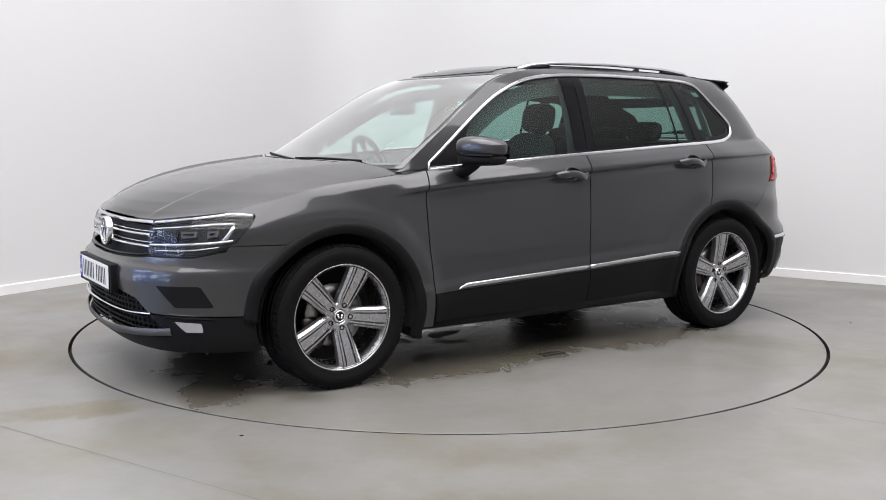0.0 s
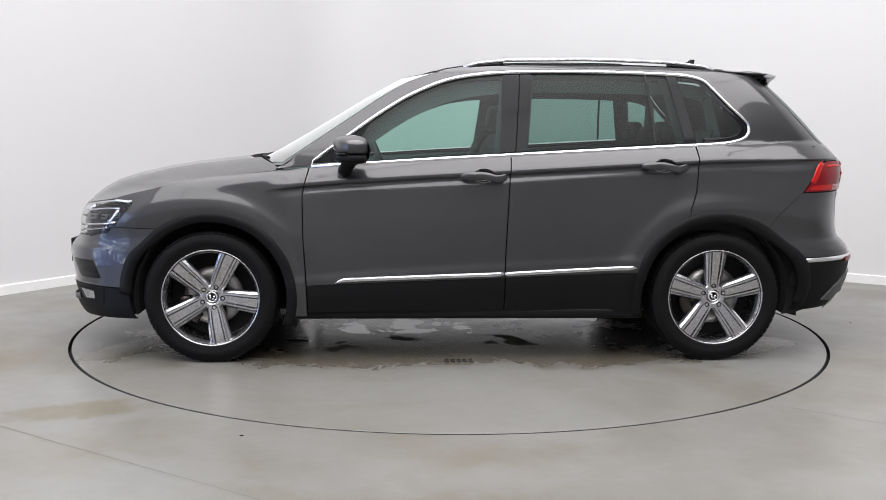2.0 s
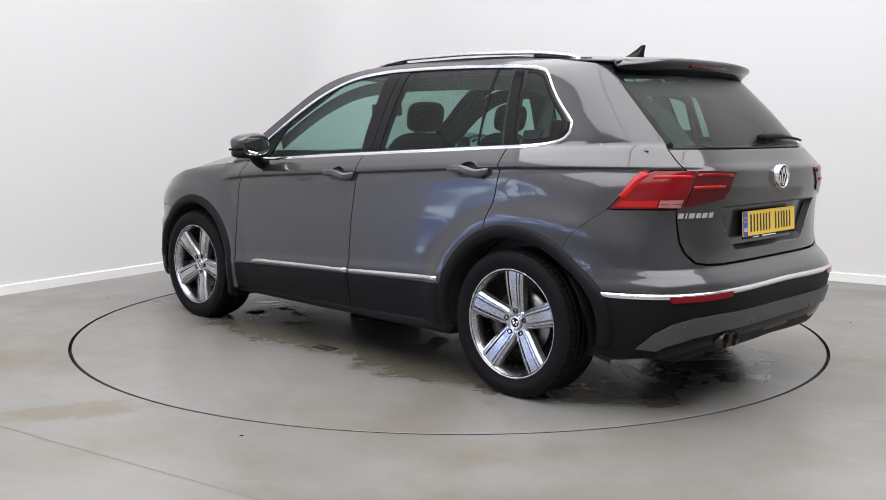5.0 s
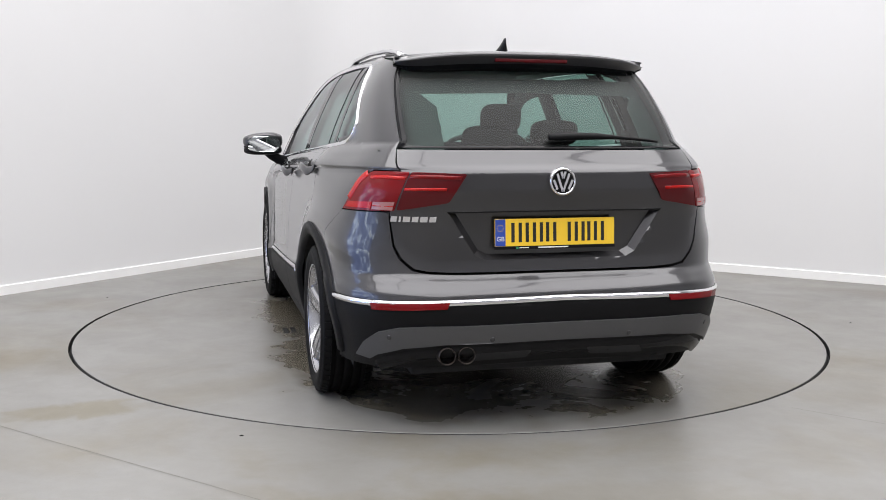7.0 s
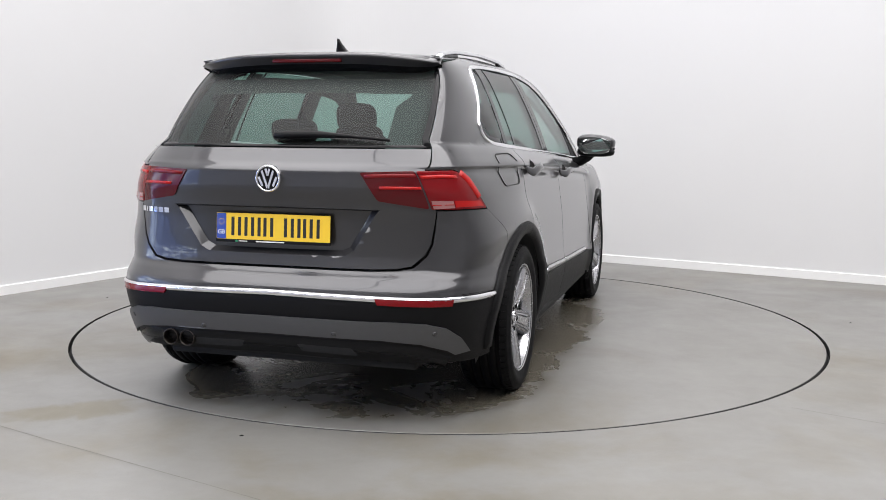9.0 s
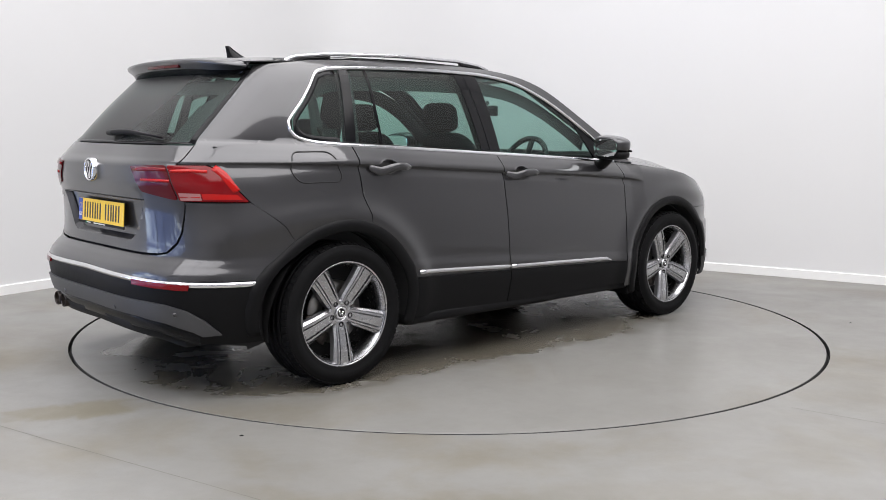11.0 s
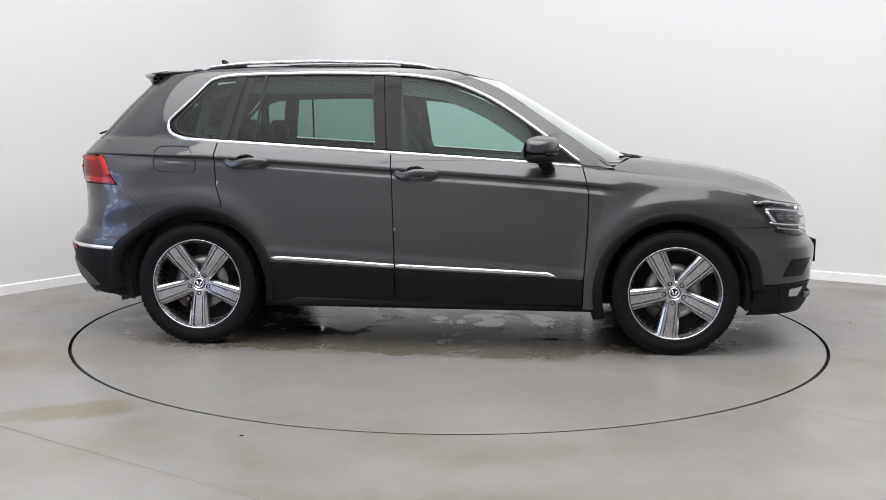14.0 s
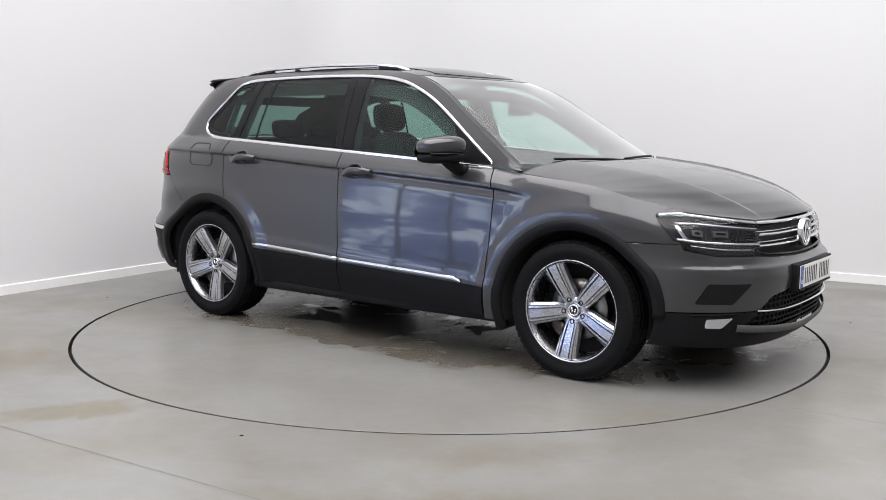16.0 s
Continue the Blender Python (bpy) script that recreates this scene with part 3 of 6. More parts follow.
def band(name, path, width, mat, parent, label="", off=0.003, side=1, closed=False, thick=0.006, both=False, crown=0.0):
    """A strip along a line on the skin, width to the line's left, with edges turned in."""
    sheets = []
    pts = [Vector(p) for p in path]
    n = len(pts)
    for s in ((1, -1) if both else (side,)):
        rows_q = []
        for i, p in enumerate(pts):
            a, b = (pts[i - 1], pts[(i + 1) % n]) if closed else (pts[max(i - 1, 0)], pts[min(i + 1, n - 1)])
            d = (b - a).normalized()
            w = width[i] if isinstance(width, (list, tuple)) else width
            nn = Vector((-d.y, d.x)) * w
            rows_q.append([p, p + nn * 0.12, p + nn * 0.5, p + nn * 0.88, p + nn])
        co = np.array([[c[:] for c in r] for r in rows_q]).reshape(-1, 2)
        P, N = place(co[:, 0], co[:, 1], off)
        drop = np.tile((-thick, 0.0, crown, 0.0, -thick), n)
        P = P + N * drop[:, None]
        F = []
        for i in range(n if closed else n - 1):
            j = (i + 1) % n
            for k in range(4):
                F.append((i * 5 + k, j * 5 + k, j * 5 + k + 1, i * 5 + k + 1))
        if not closed and not both:
            F += [(0, 1, 2, 3, 4), tuple((n - 1) * 5 + k for k in (4, 3, 2, 1, 0))]
        if s < 0:
            P = P * (1, -1, 1)
            F = [f[::-1] for f in F]
        sheets.append((P, F))
    bm = bmesh.new()
    for P, F in sheets:
        vs = [bm.verts.new(p) for p in P]
        for f in F:
            bm.faces.new([vs[i] for i in f])
    bmesh.ops.recalc_face_normals(bm, faces=bm.faces)
    return part(name, bm, mat, parent, label)


def patch(name, grid, mat, parent, label="", rim=0.012):
    """A smooth sheet through a grid of places, with its border turned down."""
    G = np.array(grid)
    n, m = G.shape[:2]
    du, dv = np.gradient(G, axis=0), np.gradient(G, axis=1)
    N = np.cross(du, dv)
    N /= np.linalg.norm(N, axis=-1, keepdims=True) + 1e-12
    if N[..., 2].mean() < 0:
        N = -N
        flip = True
    else:
        flip = False
    F = [(i * m + j, (i + 1) * m + j, (i + 1) * m + j + 1, i * m + j + 1) for i in range(n - 1) for j in range(m - 1)]
    E = [(i * m, (i + 1) * m) for i in range(n - 1)] + [((n - 1) * m + j, (n - 1) * m + j + 1) for j in range(m - 1)]
    E += [((i + 1) * m + m - 1, i * m + m - 1) for i in range(n - 1)] + [(j + 1, j) for j in range(m - 1)]
    if flip:
        F, E = [f[::-1] for f in F], [(b, a) for a, b in E]
    return shell(name, [(G.reshape(-1, 3), N.reshape(-1, 3), F, E)], mat, parent, label, rim)


QC_F, QC_R = XF + 1.33517, XR - 1.33517      # q in the middle of the nose and of the tail
car = new("car")
tagged(car, "dark grey metallic five-door family car with chrome trim", "car")

# ---- lines on the car's side ----
DLO = curve([(0.815, 1.043), (0.576, 1.219), (0.42, 1.327), (0.274, 1.412), (0.089, 1.486), (-0.1, 1.520), (-0.317, 1.534), (-0.7, 1.538), (-1.135, 1.526), (-1.30, 1.500),
             (-1.40, 1.44), (-1.552, 1.292), (-1.566, 1.250), (-1.535, 1.205), (-1.44, 1.178), (-1.247, 1.163)], 0.03)
DLO_LOW = [(-1.0, 1.150), (-0.6, 1.127), (-0.27, 1.108), (0.1, 1.087), (0.5, 1.061)]
RAIL = curve([(-1.886, 1.525), (-1.6, 1.548), (-1.0, 1.580), (-0.5, 1.586), (-0.15, 1.574), (0.05, 1.554), (0.22, 1.513), (0.38, 1.440), (0.60, 1.292), (0.78, 1.170), (0.97, 1.038)], 0.05)
LOW_F, LOW_B = 0.415, 0.455            # lower edge of the painted doors


def dlo_top(x):
    return float(np.interp(x, [p[0] for p in DLO[:-12:1]][::-1], [p[1] for p in DLO[:-12:1]][::-1]))


def build_side(s):
    which = s
    # front wing
    fender = [(0.829, 1.024)] + [(x, float(belt(x)) - 0.003) for x in np.linspace(0.86, 1.70, 22)] + [(1.80, 0.893), (1.925, 0.856), (1.785, 0.850), (1.772, 0.838), (1.781, 0.796), (1.829, 0.722), (1.858, 0.712)]
    fender += [(1.52, 0.709)] + arc(1.339, 0.405, 64, 186, 30) + [(0.90, 0.25), (0.838, 0.25), (0.840, 0.40), (0.858, 0.668), (0.862, 0.886)]
    panel("front_wing", fender, PAINT, car, side=s)
    # front door with handle, moulding and cladding
    door = [(0.822, 1.026), (0.856, 0.886), (0.852, 0.668), (0.834, LOW_F), (-0.203, LOW_B), (-0.206, 0.6), (-0.222, 0.9), (-0.235, 1.098)] + [(x, float(belt(x)) - 0.002) for x in np.linspace(-0.18, 0.75, 12)]
    d1 = panel("front_door", door, PAINT, car, side=s, holes=[(-0.092, 0.990, 0.056, 0.034)])
    panel("door_cladding", [(0.833, LOW_F - 0.003), (-0.202, LOW_B - 0.003), (-0.200, 0.272), (0.831, 0.272)], PLASTIC, d1, "black plastic sill cladding", off=0.006, side=s)
    band("door_moulding", curve([(0.69, 0.424), (0.64, 0.431), (0.5, 0.437), (0.15, 0.450), (-0.199, 0.462)], 0.05), [-0.004, -0.014] + [-0.023] * 60, DULL_CHROME, d1, "chrome door moulding", off=0.010, side=s, crown=0.002)
    # rear door
    door = [(-0.209, LOW_B), (-0.212, 0.6), (-0.228, 0.9), (-0.241, 1.098)] + [(x, float(belt(x)) - 0.002) for x in np.linspace(-0.28, -1.2, 12)] + [(-1.224, 1.153), (-1.230, 1.054), (-1.215, 0.905), (-1.184, 0.82)]
    door += arc(-1.339, 0.43, 68, 16, 16) + [(-0.91, 0.485)]
    d2 = panel("rear_door", door, PAINT, car, side=s, holes=[(-1.048, 1.046, 0.056, 0.034)])
    panel("door_cladding", [(-0.208, LOW_B - 0.003), (-0.915, 0.482), (-0.905, 0.272), (-0.206, 0.272)], PLASTIC, d2, "black plastic sill cladding", off=0.006, side=s)
    band("door_moulding", curve([(-0.205, 0.462), (-0.5, 0.478), (-0.895, 0.498)], 0.05), -0.023, DULL_CHROME, d2, "chrome door moulding", off=0.010, side=s, crown=0.002)
    for d, qa, qb, zz in ((d1, 0.034, -0.212, 0.990), (d2, -0.922, -1.172, 1.046)):
        build_handle(d, qa, qb, zz, s)
    # rear quarter, roof rail and windscreen pillar in one pressing
    ring = [(-1.232, 1.159), (-1.236, 1.054), (-1.221, 0.905), (-1.190, 0.82)] + arc(-1.339, 0.405, 66, 126, 16)
    ring += [(-1.65, 0.79), (-1.768, 0.900), (-1.862, 1.054), (-1.896, 1.071), (-2.008, 1.073), (-2.006, 1.088), (-1.972, 1.16), (-1.93, 1.35)] + RAIL + [(1.0, 1.022), (0.84, 1.031)]
    ring += DLO
    panel("side_frame", ring, PAINT, car, side=s)
    # rocker under the doors
    bm = bmesh.new()
    box(bm, -0.95, 0.90, min(s * 0.70, s * 0.88), max(s * 0.70, s * 0.88), 0.228, 0.285, 0.018)
    part("sill", bm, PLASTIC, car, "black plastic sill")
    # wheel arch mouldings and liners
    for cx, a0, a1, nm in ((1.339, 8, 200, "front"), (-1.339, -14, 172, "rear")):
        a0, a1 = (a0 - 6, a1) if nm == "front" else (a0, a1 + 14)
        path = arc(cx, 0.396 if nm == "front" else 0.398, a0, a1, 60)
        band("wheel_arch_moulding", path, [(-0.060 if nm == "front" else -0.064) if 25 < a0 + (a1 - a0) * i / 60 < 160 else -0.058 for i in range(61)], PLASTIC, car, "black plastic wheel arch moulding", off=0.014, side=s, thick=0.02, crown=0.001)
        bm = bmesh.new()
        inner = [(0.405 * math.cos(radians(a)), 0.405 * math.sin(radians(a))) for a in range(-14, 195, 8)]
        rows = []
        for y in (0.895, 0.60):
            yy = [min(y, float(skin(cx + c, max(0.345 + d, 0.2))[1]) - 0.004) if y > 0.8 else y for c, d in inner]
            rows.append([bm.verts.new((cx + c, s * v, 0.345 + d)) for (c, d), v in zip(inner, yy)])
        for k in range(len(inner) - 1):
            bm.faces.new((rows[0][k], rows[0][k + 1], rows[1][k + 1], rows[1][k]))
        bm.faces.new(rows[1])
        ring = [[bm.verts.new((cx + r * math.cos(radians(a)), s * 0.79, 0.345 + r * math.sin(radians(a)))) for r in (0.40, 0.50)] for a in range(-14, 195, 8)]
        for a, b in zip(ring, ring[1:]):
            bm.faces.new((a[0], a[1], b[1], b[0]))
        part("wheel_arch_liner", bm, DARK, car, "dark wheel arch liner")
    # mud flap lip behind the front wheel
    for x in (0.905,):
        bm = bmesh.new()
        y0, y1 = s * 0.72, s * 0.885
        box(bm, x - 0.012, x + 0.012, min(y0, y1), max(y0, y1), 0.19, 0.33, 0.004)
        part("mud_flap", bm, PLASTIC, car)
    build_windows(s)
    build_mirror(s)
    build_headlamp(s)
    build_tail_lamp(s)
    build_roof_rail(s)
    # front bumper corner details
    panel("bumper_vent", rounded([(2.142, 0.524), (1.944, 0.528), (1.898, 0.433), (2.062, 0.428)], 0.012), GLOSS_BLACK, car, "black bumper side vent", off=0.002, side=s, rim=0.01)
    pod = panel("fog_lamp", rounded([(2.112, 0.379), (1.885, 0.376), (1.893, 0.300), (2.078, 0.298)], 0.012), PLASTIC, car, "front fog lamp in a black surround", off=0.006, side=s)
    panel("reflector", rounded([(2.068, 0.366), (1.953, 0.362), (1.949, 0.321), (2.020, 0.318)], 0.008), SILVER_IN, pod, off=0.009, side=s)
    panel("lens", rounded([(2.072, 0.369), (1.949, 0.365), (1.945, 0.318), (2.022, 0.315)], 0.008), CLEAR, pod, off=0.018, side=s, rim=0)
    band("lamp_edge", [(2.11, 0.388), (2.0, 0.386), (1.89, 0.384)], 0.006, PLASTIC, pod, off=0.012, side=s)
    # fuel flap on the right, as a fine groove round it
    if s < 0:
        loop = rounded([(-1.578, 1.121), (-1.383, 1.121), (-1.338, 1.019), (-1.345, 0.984), (-1.545, 0.984), (-1.574, 1.022)], 0.035)
        band("fuel_flap_gap", loop, 0.005, SEAM, car, "fine gap round the fuel filler flap", off=0.0032, side=s, closed=True, thick=0.003)
    # parking sensors in the rear skirt and front wing crease
    for y, z in ((0.69, 0.415), (0.295, 0.408)):
        p, n = place(q_at(y, z, True), z, 0.014)
        disc_on("parking_sensor", p * (1, s, 1), n * (1, s, 1), 0.011, PAINT, car)
    # red reflectors in the rear chrome line
    ra, rb = q_at(0.47, 0.55, True), q_at(0.76, 0.55, True)
    panel("rear_reflector", [(ra, 0.557), (rb, 0.549), (rb - 0.005, 0.524), (ra + 0.01, 0.534)], RED, car, "red rear reflector", off=0.011, side=s)


def disc_on(name, p, n, r, mat, parent, label="", thick=0.003):
    bm = bmesh.new()
    m = Vector(n).to_track_quat("Z", "Y").to_matrix().to_4x4()
    m.translation = Vector(p)
    lathe(bm, [(r * 0.02, thick), (r * 0.75, thick), (r, thick * 0.4), (r, -thick)], "z", 20, m)
    return part(name, bm, mat, parent, label)


def build_handle(door, qa, qb, zz, s):
    # hollow behind the grip, with a fine flange round it
    bm = bmesh.new()
    mid = qa - 0.126
    rings = []
    for r, deep in ((0.02, -0.042), (0.3, -0.042), (0.6, -0.039), (0.8, -0.032), (0.92, -0.020), (0.99, -0.004), (1.03, 0.0012), (1.14, 0.0012), (1.20, -0.004)):
        ring = []
        for k in range(28):
            c, d = math.cos(2 * math.pi * k / 28), math.sin(2 * math.pi * k / 28)
            p, n = place(np.array(mid + 0.056 * r * c), np.array(zz + 0.034 * r * d), 0.0)
            n = n if r > 1 else place(np.array(mid), np.array(zz - 0.04), 0.0)[1]
            p = p + n * deep
            ring.append(bm.verts.new((p[0], s * p[1], p[2])))
        rings.append(ring)
    for a, b in zip(rings, rings[1:]):
        for k in range(28):
            bm.faces.new((a[k], a[(k + 1) % 28], b[(k + 1) % 28], b[k]))
    bm.faces.new(rings[0])
    bmesh.ops.recalc_face_normals(bm, faces=bm.faces)
    part("handle_recess", bm, PAINT, door, "hollow behind the handle")
    bm = bmesh.new()
    rows = []
    for k in range(19):
        t = k / 18
        q = qa + (qb - qa) * t
        z = zz + 0.006 * t + 0.004 * math.sin(math.pi * t)
        p, n = place(q, z, 0.0)
        lift = 0.006 + 0.030 * min(1, math.sin(math.pi * min(max(t, 0.02), 0.98)) * 1.6)
        half_h = 0.010 + 0.009 * min(1, math.sin(math.pi * t) * 2.2)
        ring = []
        for a in range(12):
            c, d = math.cos(a * math.pi / 6), math.sin(a * math.pi / 6)
            v = p + n * (lift + c * 0.011) + np.array((0, 0, d * half_h))
            ring.append(bm.verts.new((v[0], s * v[1], v[2])))
        rows.append(ring)
    for a, b in zip(rows, rows[1:]):
        for k in range(12):
            bm.faces.new((a[k], a[(k + 1) % 12], b[(k + 1) % 12], b[k]))
    bm.faces.new(rows[0]), bm.faces.new(rows[-1])
    bmesh.ops.recalc_face_normals(bm, faces=bm.faces)
    part("door_handle", bm, PAINT, door, "grey door handle")


def inner_top(x):
    xs = [p[0] for p in DLO[:44]][::-1]
    zs = [p[1] for p in DLO[:44]][::-1]
    return float(np.interp(x, xs, zs)) - 0.006


def inner_low(x):
    return float(np.interp(x, (-1.44, -1.247, -1.0, -0.6, -0.27, 0.1, 0.5, 0.815), (1.180, 1.165, 1.152, 1.129, 1.110, 1.089, 1.063, 1.045))) + 0.006


def build_windows(s):
    loop = DLO + DLO_LOW
    frame_band = band("window_chrome", loop, -0.017, CHROME, car, "bright chrome strip round the side windows", off=0.006, side=s, closed=True, thick=0.012, crown=0.002)

    def pane(name, top_a, top_b, low_b, low_a, mat, label, off=-0.006):
        """Between two slanting lines: from top_a to low_a (forward) and top_b to low_b (rearward)."""
        xs_t, xs_l = np.linspace(top_a, top_b, 24), np.linspace(low_b, low_a, 24)
        poly = [(x, inner_top(x)) for x in xs_t] + [(x, inner_low(x)) for x in xs_l]
        return panel(name, poly, mat, car, label, off=off, side=s, rim=0.003, step=0.06)

    xs = np.linspace(0.50, -0.205, 30)
    panel("front_side_window", [(x, inner_top(x)) for x in xs] + [(x, inner_low(x)) for x in np.linspace(-0.185, 0.63, 20)] + [(0.60, 1.19)], GLASS, car, "greenish front door window", off=-0.006, side=s, rim=0.003, step=0.06)
    panel("mirror_sail", [(0.80, 1.052), (0.60, 1.196), (0.505, 1.265), (0.632, inner_low(0.632))], PLASTIC, car, "black corner piece behind the mirror", off=-0.004, side=s)
    pane("window_pillar", -0.205, -0.300, -0.262, -0.185, GLOSS_BLACK, "gloss black pillar trim", off=-0.002)
    pane("window_pillar", -0.306, -0.365, -0.325, -0.268, GLOSS_BLACK, "gloss black pillar trim", off=-0.002)
    pane("rear_side_window", -0.365, -0.985, -1.012, -0.325, PRIVACY, "greenish rear door window")
    pane("window_divider", -0.985, -1.000, -1.027, -1.012, GLOSS_BLACK, "black window divider", off=-0.002)
    pane("rear_door_light", -1.000, -1.105, -1.180, -1.027, PRIVACY, "small dark rear door pane")
    pane("window_pillar", -1.105, -1.160, -1.240, -1.180, GLOSS_BLACK, "gloss black pillar trim", off=-0.002)
    tail = [p for p in DLO if p[0] < -1.16]
    cx, cz = -1.36, 1.34
    tail = [(x + 0.006 * (cx - x) / math.hypot(cx - x, cz - z), z + 0.006 * (cz - z) / math.hypot(cx - x, cz - z)) for x, z in tail]
    panel("rear_quarter_window", [(-1.163, inner_top(-1.163))] + tail[1:] + [(-1.243, 1.170)], PRIVACY, car, "small dark rear quarter window", off=-0.006, side=s, rim=0.003, step=0.06)
    border = curve([(x, z) for x, z in [(-1.19, 1.50), (-1.30, 1.475), (-1.50, 1.30), (-1.52, 1.25), (-1.49, 1.215), (-1.43, 1.20), (-1.27, 1.19)]], 0.03)
    band("window_border", border, -0.028, GLOSS_BLACK, car, "black printed window border", off=-0.004, side=s, thick=0.001)


def build_mirror(s):
    def pod(low, high, grow):
        """A slice of the mirror's wedge: blunt behind, rounded ahead, thinner at its outer end."""
        bm = bmesh.new()
        made = bmesh.ops.create_uvsphere(bm, u_segments=32, v_segments=20, radius=1)["verts"]
        e = lambda c, p: math.copysign(abs(c) ** p, c)
        for v in made:
            x, y, z = v.co
            out = e(y, 0.72)
            X = 0.086 * e(x, 0.80)
            X = max(X, -0.070) if X < 0 else X * (1 - 0.18 * out)
            mid, half = (low + high) / 2, (high - low) / 2
            top = half * e(z, 0.62) * (1 - (0.20 * out + 0.10 * out * out if z > 0 else 0.0))
            v.co = (0.594 + X * grow - 0.022 * out, s * (0.972 + 0.128 * grow * out), mid + top)
        if s < 0:
            bmesh.ops.reverse_faces(bm, faces=bm.faces)
        return bm

    shellm = part("door_mirror", pod(1.090, 1.196, 1.0), PAINT, car, "grey door mirror with a black lower housing")
    part("lower_housing", pod(1.052, 1.118, 0.965), PLASTIC, shellm, "black lower mirror housing")
    bm = bmesh.new()
    tube(bm, [(0.640, s * 0.82, 1.010), (0.632, s * 0.87, 1.022), (0.615, s * 0.91, 1.050), (0.60, s * 0.94, 1.085)], [0.038, 0.036, 0.038, 0.042], 12, 0.9)
    part("foot", bm, PLASTIC, shellm, "black mirror foot")
    bm = bmesh.new()
    ring = [bm.verts.new((0.5215 - 0.022 * math.cos(a), s * (0.972 + 0.104 * math.copysign(abs(math.cos(a)) ** 0.6, math.cos(a))), 1.122 + 0.050 * math.copysign(abs(math.sin(a)) ** 0.7, math.sin(a)))) for a in [2 * math.pi * k / 32 for k in range(32)]]
    bm.faces.new(ring)
    bmesh.ops.recalc_face_normals(bm, faces=bm.faces)
    part("mirror_glass", bm, MIRROR, shellm, "mirror glass", smooth=False)
    bm = bmesh.new()
    tube(bm, [(0.682, s * 0.900, 1.104), (0.678, s * 0.96, 1.104), (0.660, s * 1.03, 1.104), (0.620, s * 1.090, 1.104)], 0.006, 8)
    part("indicator_strip", bm, GLOSS_BLACK, shellm, "dark indicator strip")


MIRROR = material("mirror_glass", (0.85, 0.88, 0.88), 0.02, 1.0)


def build_headlamp(s):
    outline = rounded([(2.222, 0.650), (2.231, 0.718), (2.240, 0.803), (1.934, 0.847), (1.790, 0.845), (1.776, 0.836), (1.786, 0.796), (1.834, 0.723), (1.866, 0.686), (2.006, 0.656)], 0.006)
    h = panel("headlamp", outline, DARK, car, "slim headlamp with chrome light lines under a clear cover", off=-0.035, side=s, rim=0.0)
    # chrome brow that goes on from the grille
    band("lamp_line", curve([(2.236, 0.798), (2.08, 0.818), (1.94, 0.838), (1.86, 0.843), (1.79, 0.836)], 0.02), [-0.010] * 16 + [-0.018] * 60, CHROME, h, "bright upper chrome line", off=-0.001, side=s)
    band("lamp_line", curve([(2.224, 0.772), (2.08, 0.788), (1.93, 0.805), (1.845, 0.806)], 0.03), -0.007, SILVER_IN, h, "daytime light line", off=-0.008, side=s)
    band("lamp_line", curve([(1.86, 0.806), (1.872, 0.77), (1.895, 0.735)], 0.02), -0.020, SILVER_IN, h, "daytime light line", off=-0.010, side=s)
    band("lamp_line", curve([(2.226, 0.694), (2.05, 0.706), (1.90, 0.720), (1.842, 0.728)], 0.03), -0.011, CHROME, h, "lower chrome line", off=-0.003, side=s)
    band("lamp_line", curve([(2.20, 0.672), (2.04, 0.682), (1.90, 0.700)], 0.03), -0.006, SATIN, h, "indicator light line", off=-0.012, side=s)
    for qa, qb, za, zb in ((2.070, 2.000, 0.742, 0.772), (1.955, 1.910, 0.748, 0.778)):
        panel("projector", rounded([(qa, za), (qb, za + 0.006), (qb, zb + 0.004), (qa, zb)], 0.006), SATIN_GREY, h, "headlamp projector", off=-0.018, side=s, rim=0.016)
        panel("projector_lens", rounded([(qa - 0.01, za + 0.010), (qb + 0.012, za + 0.014), (qb + 0.012, zb - 0.006), (qa - 0.01, zb - 0.010)], 0.006), GLOSS_BLACK, h, off=-0.015, side=s)
    panel("bezel", [(2.215, 0.705), (2.222, 0.765), (2.09, 0.780), (2.09, 0.715)], GLOSS_BLACK, h, off=-0.022, side=s)
    panel("lamp_cover", outline, CLEAR, h, "clear lamp cover", off=0.0, side=s, rim=0.0)


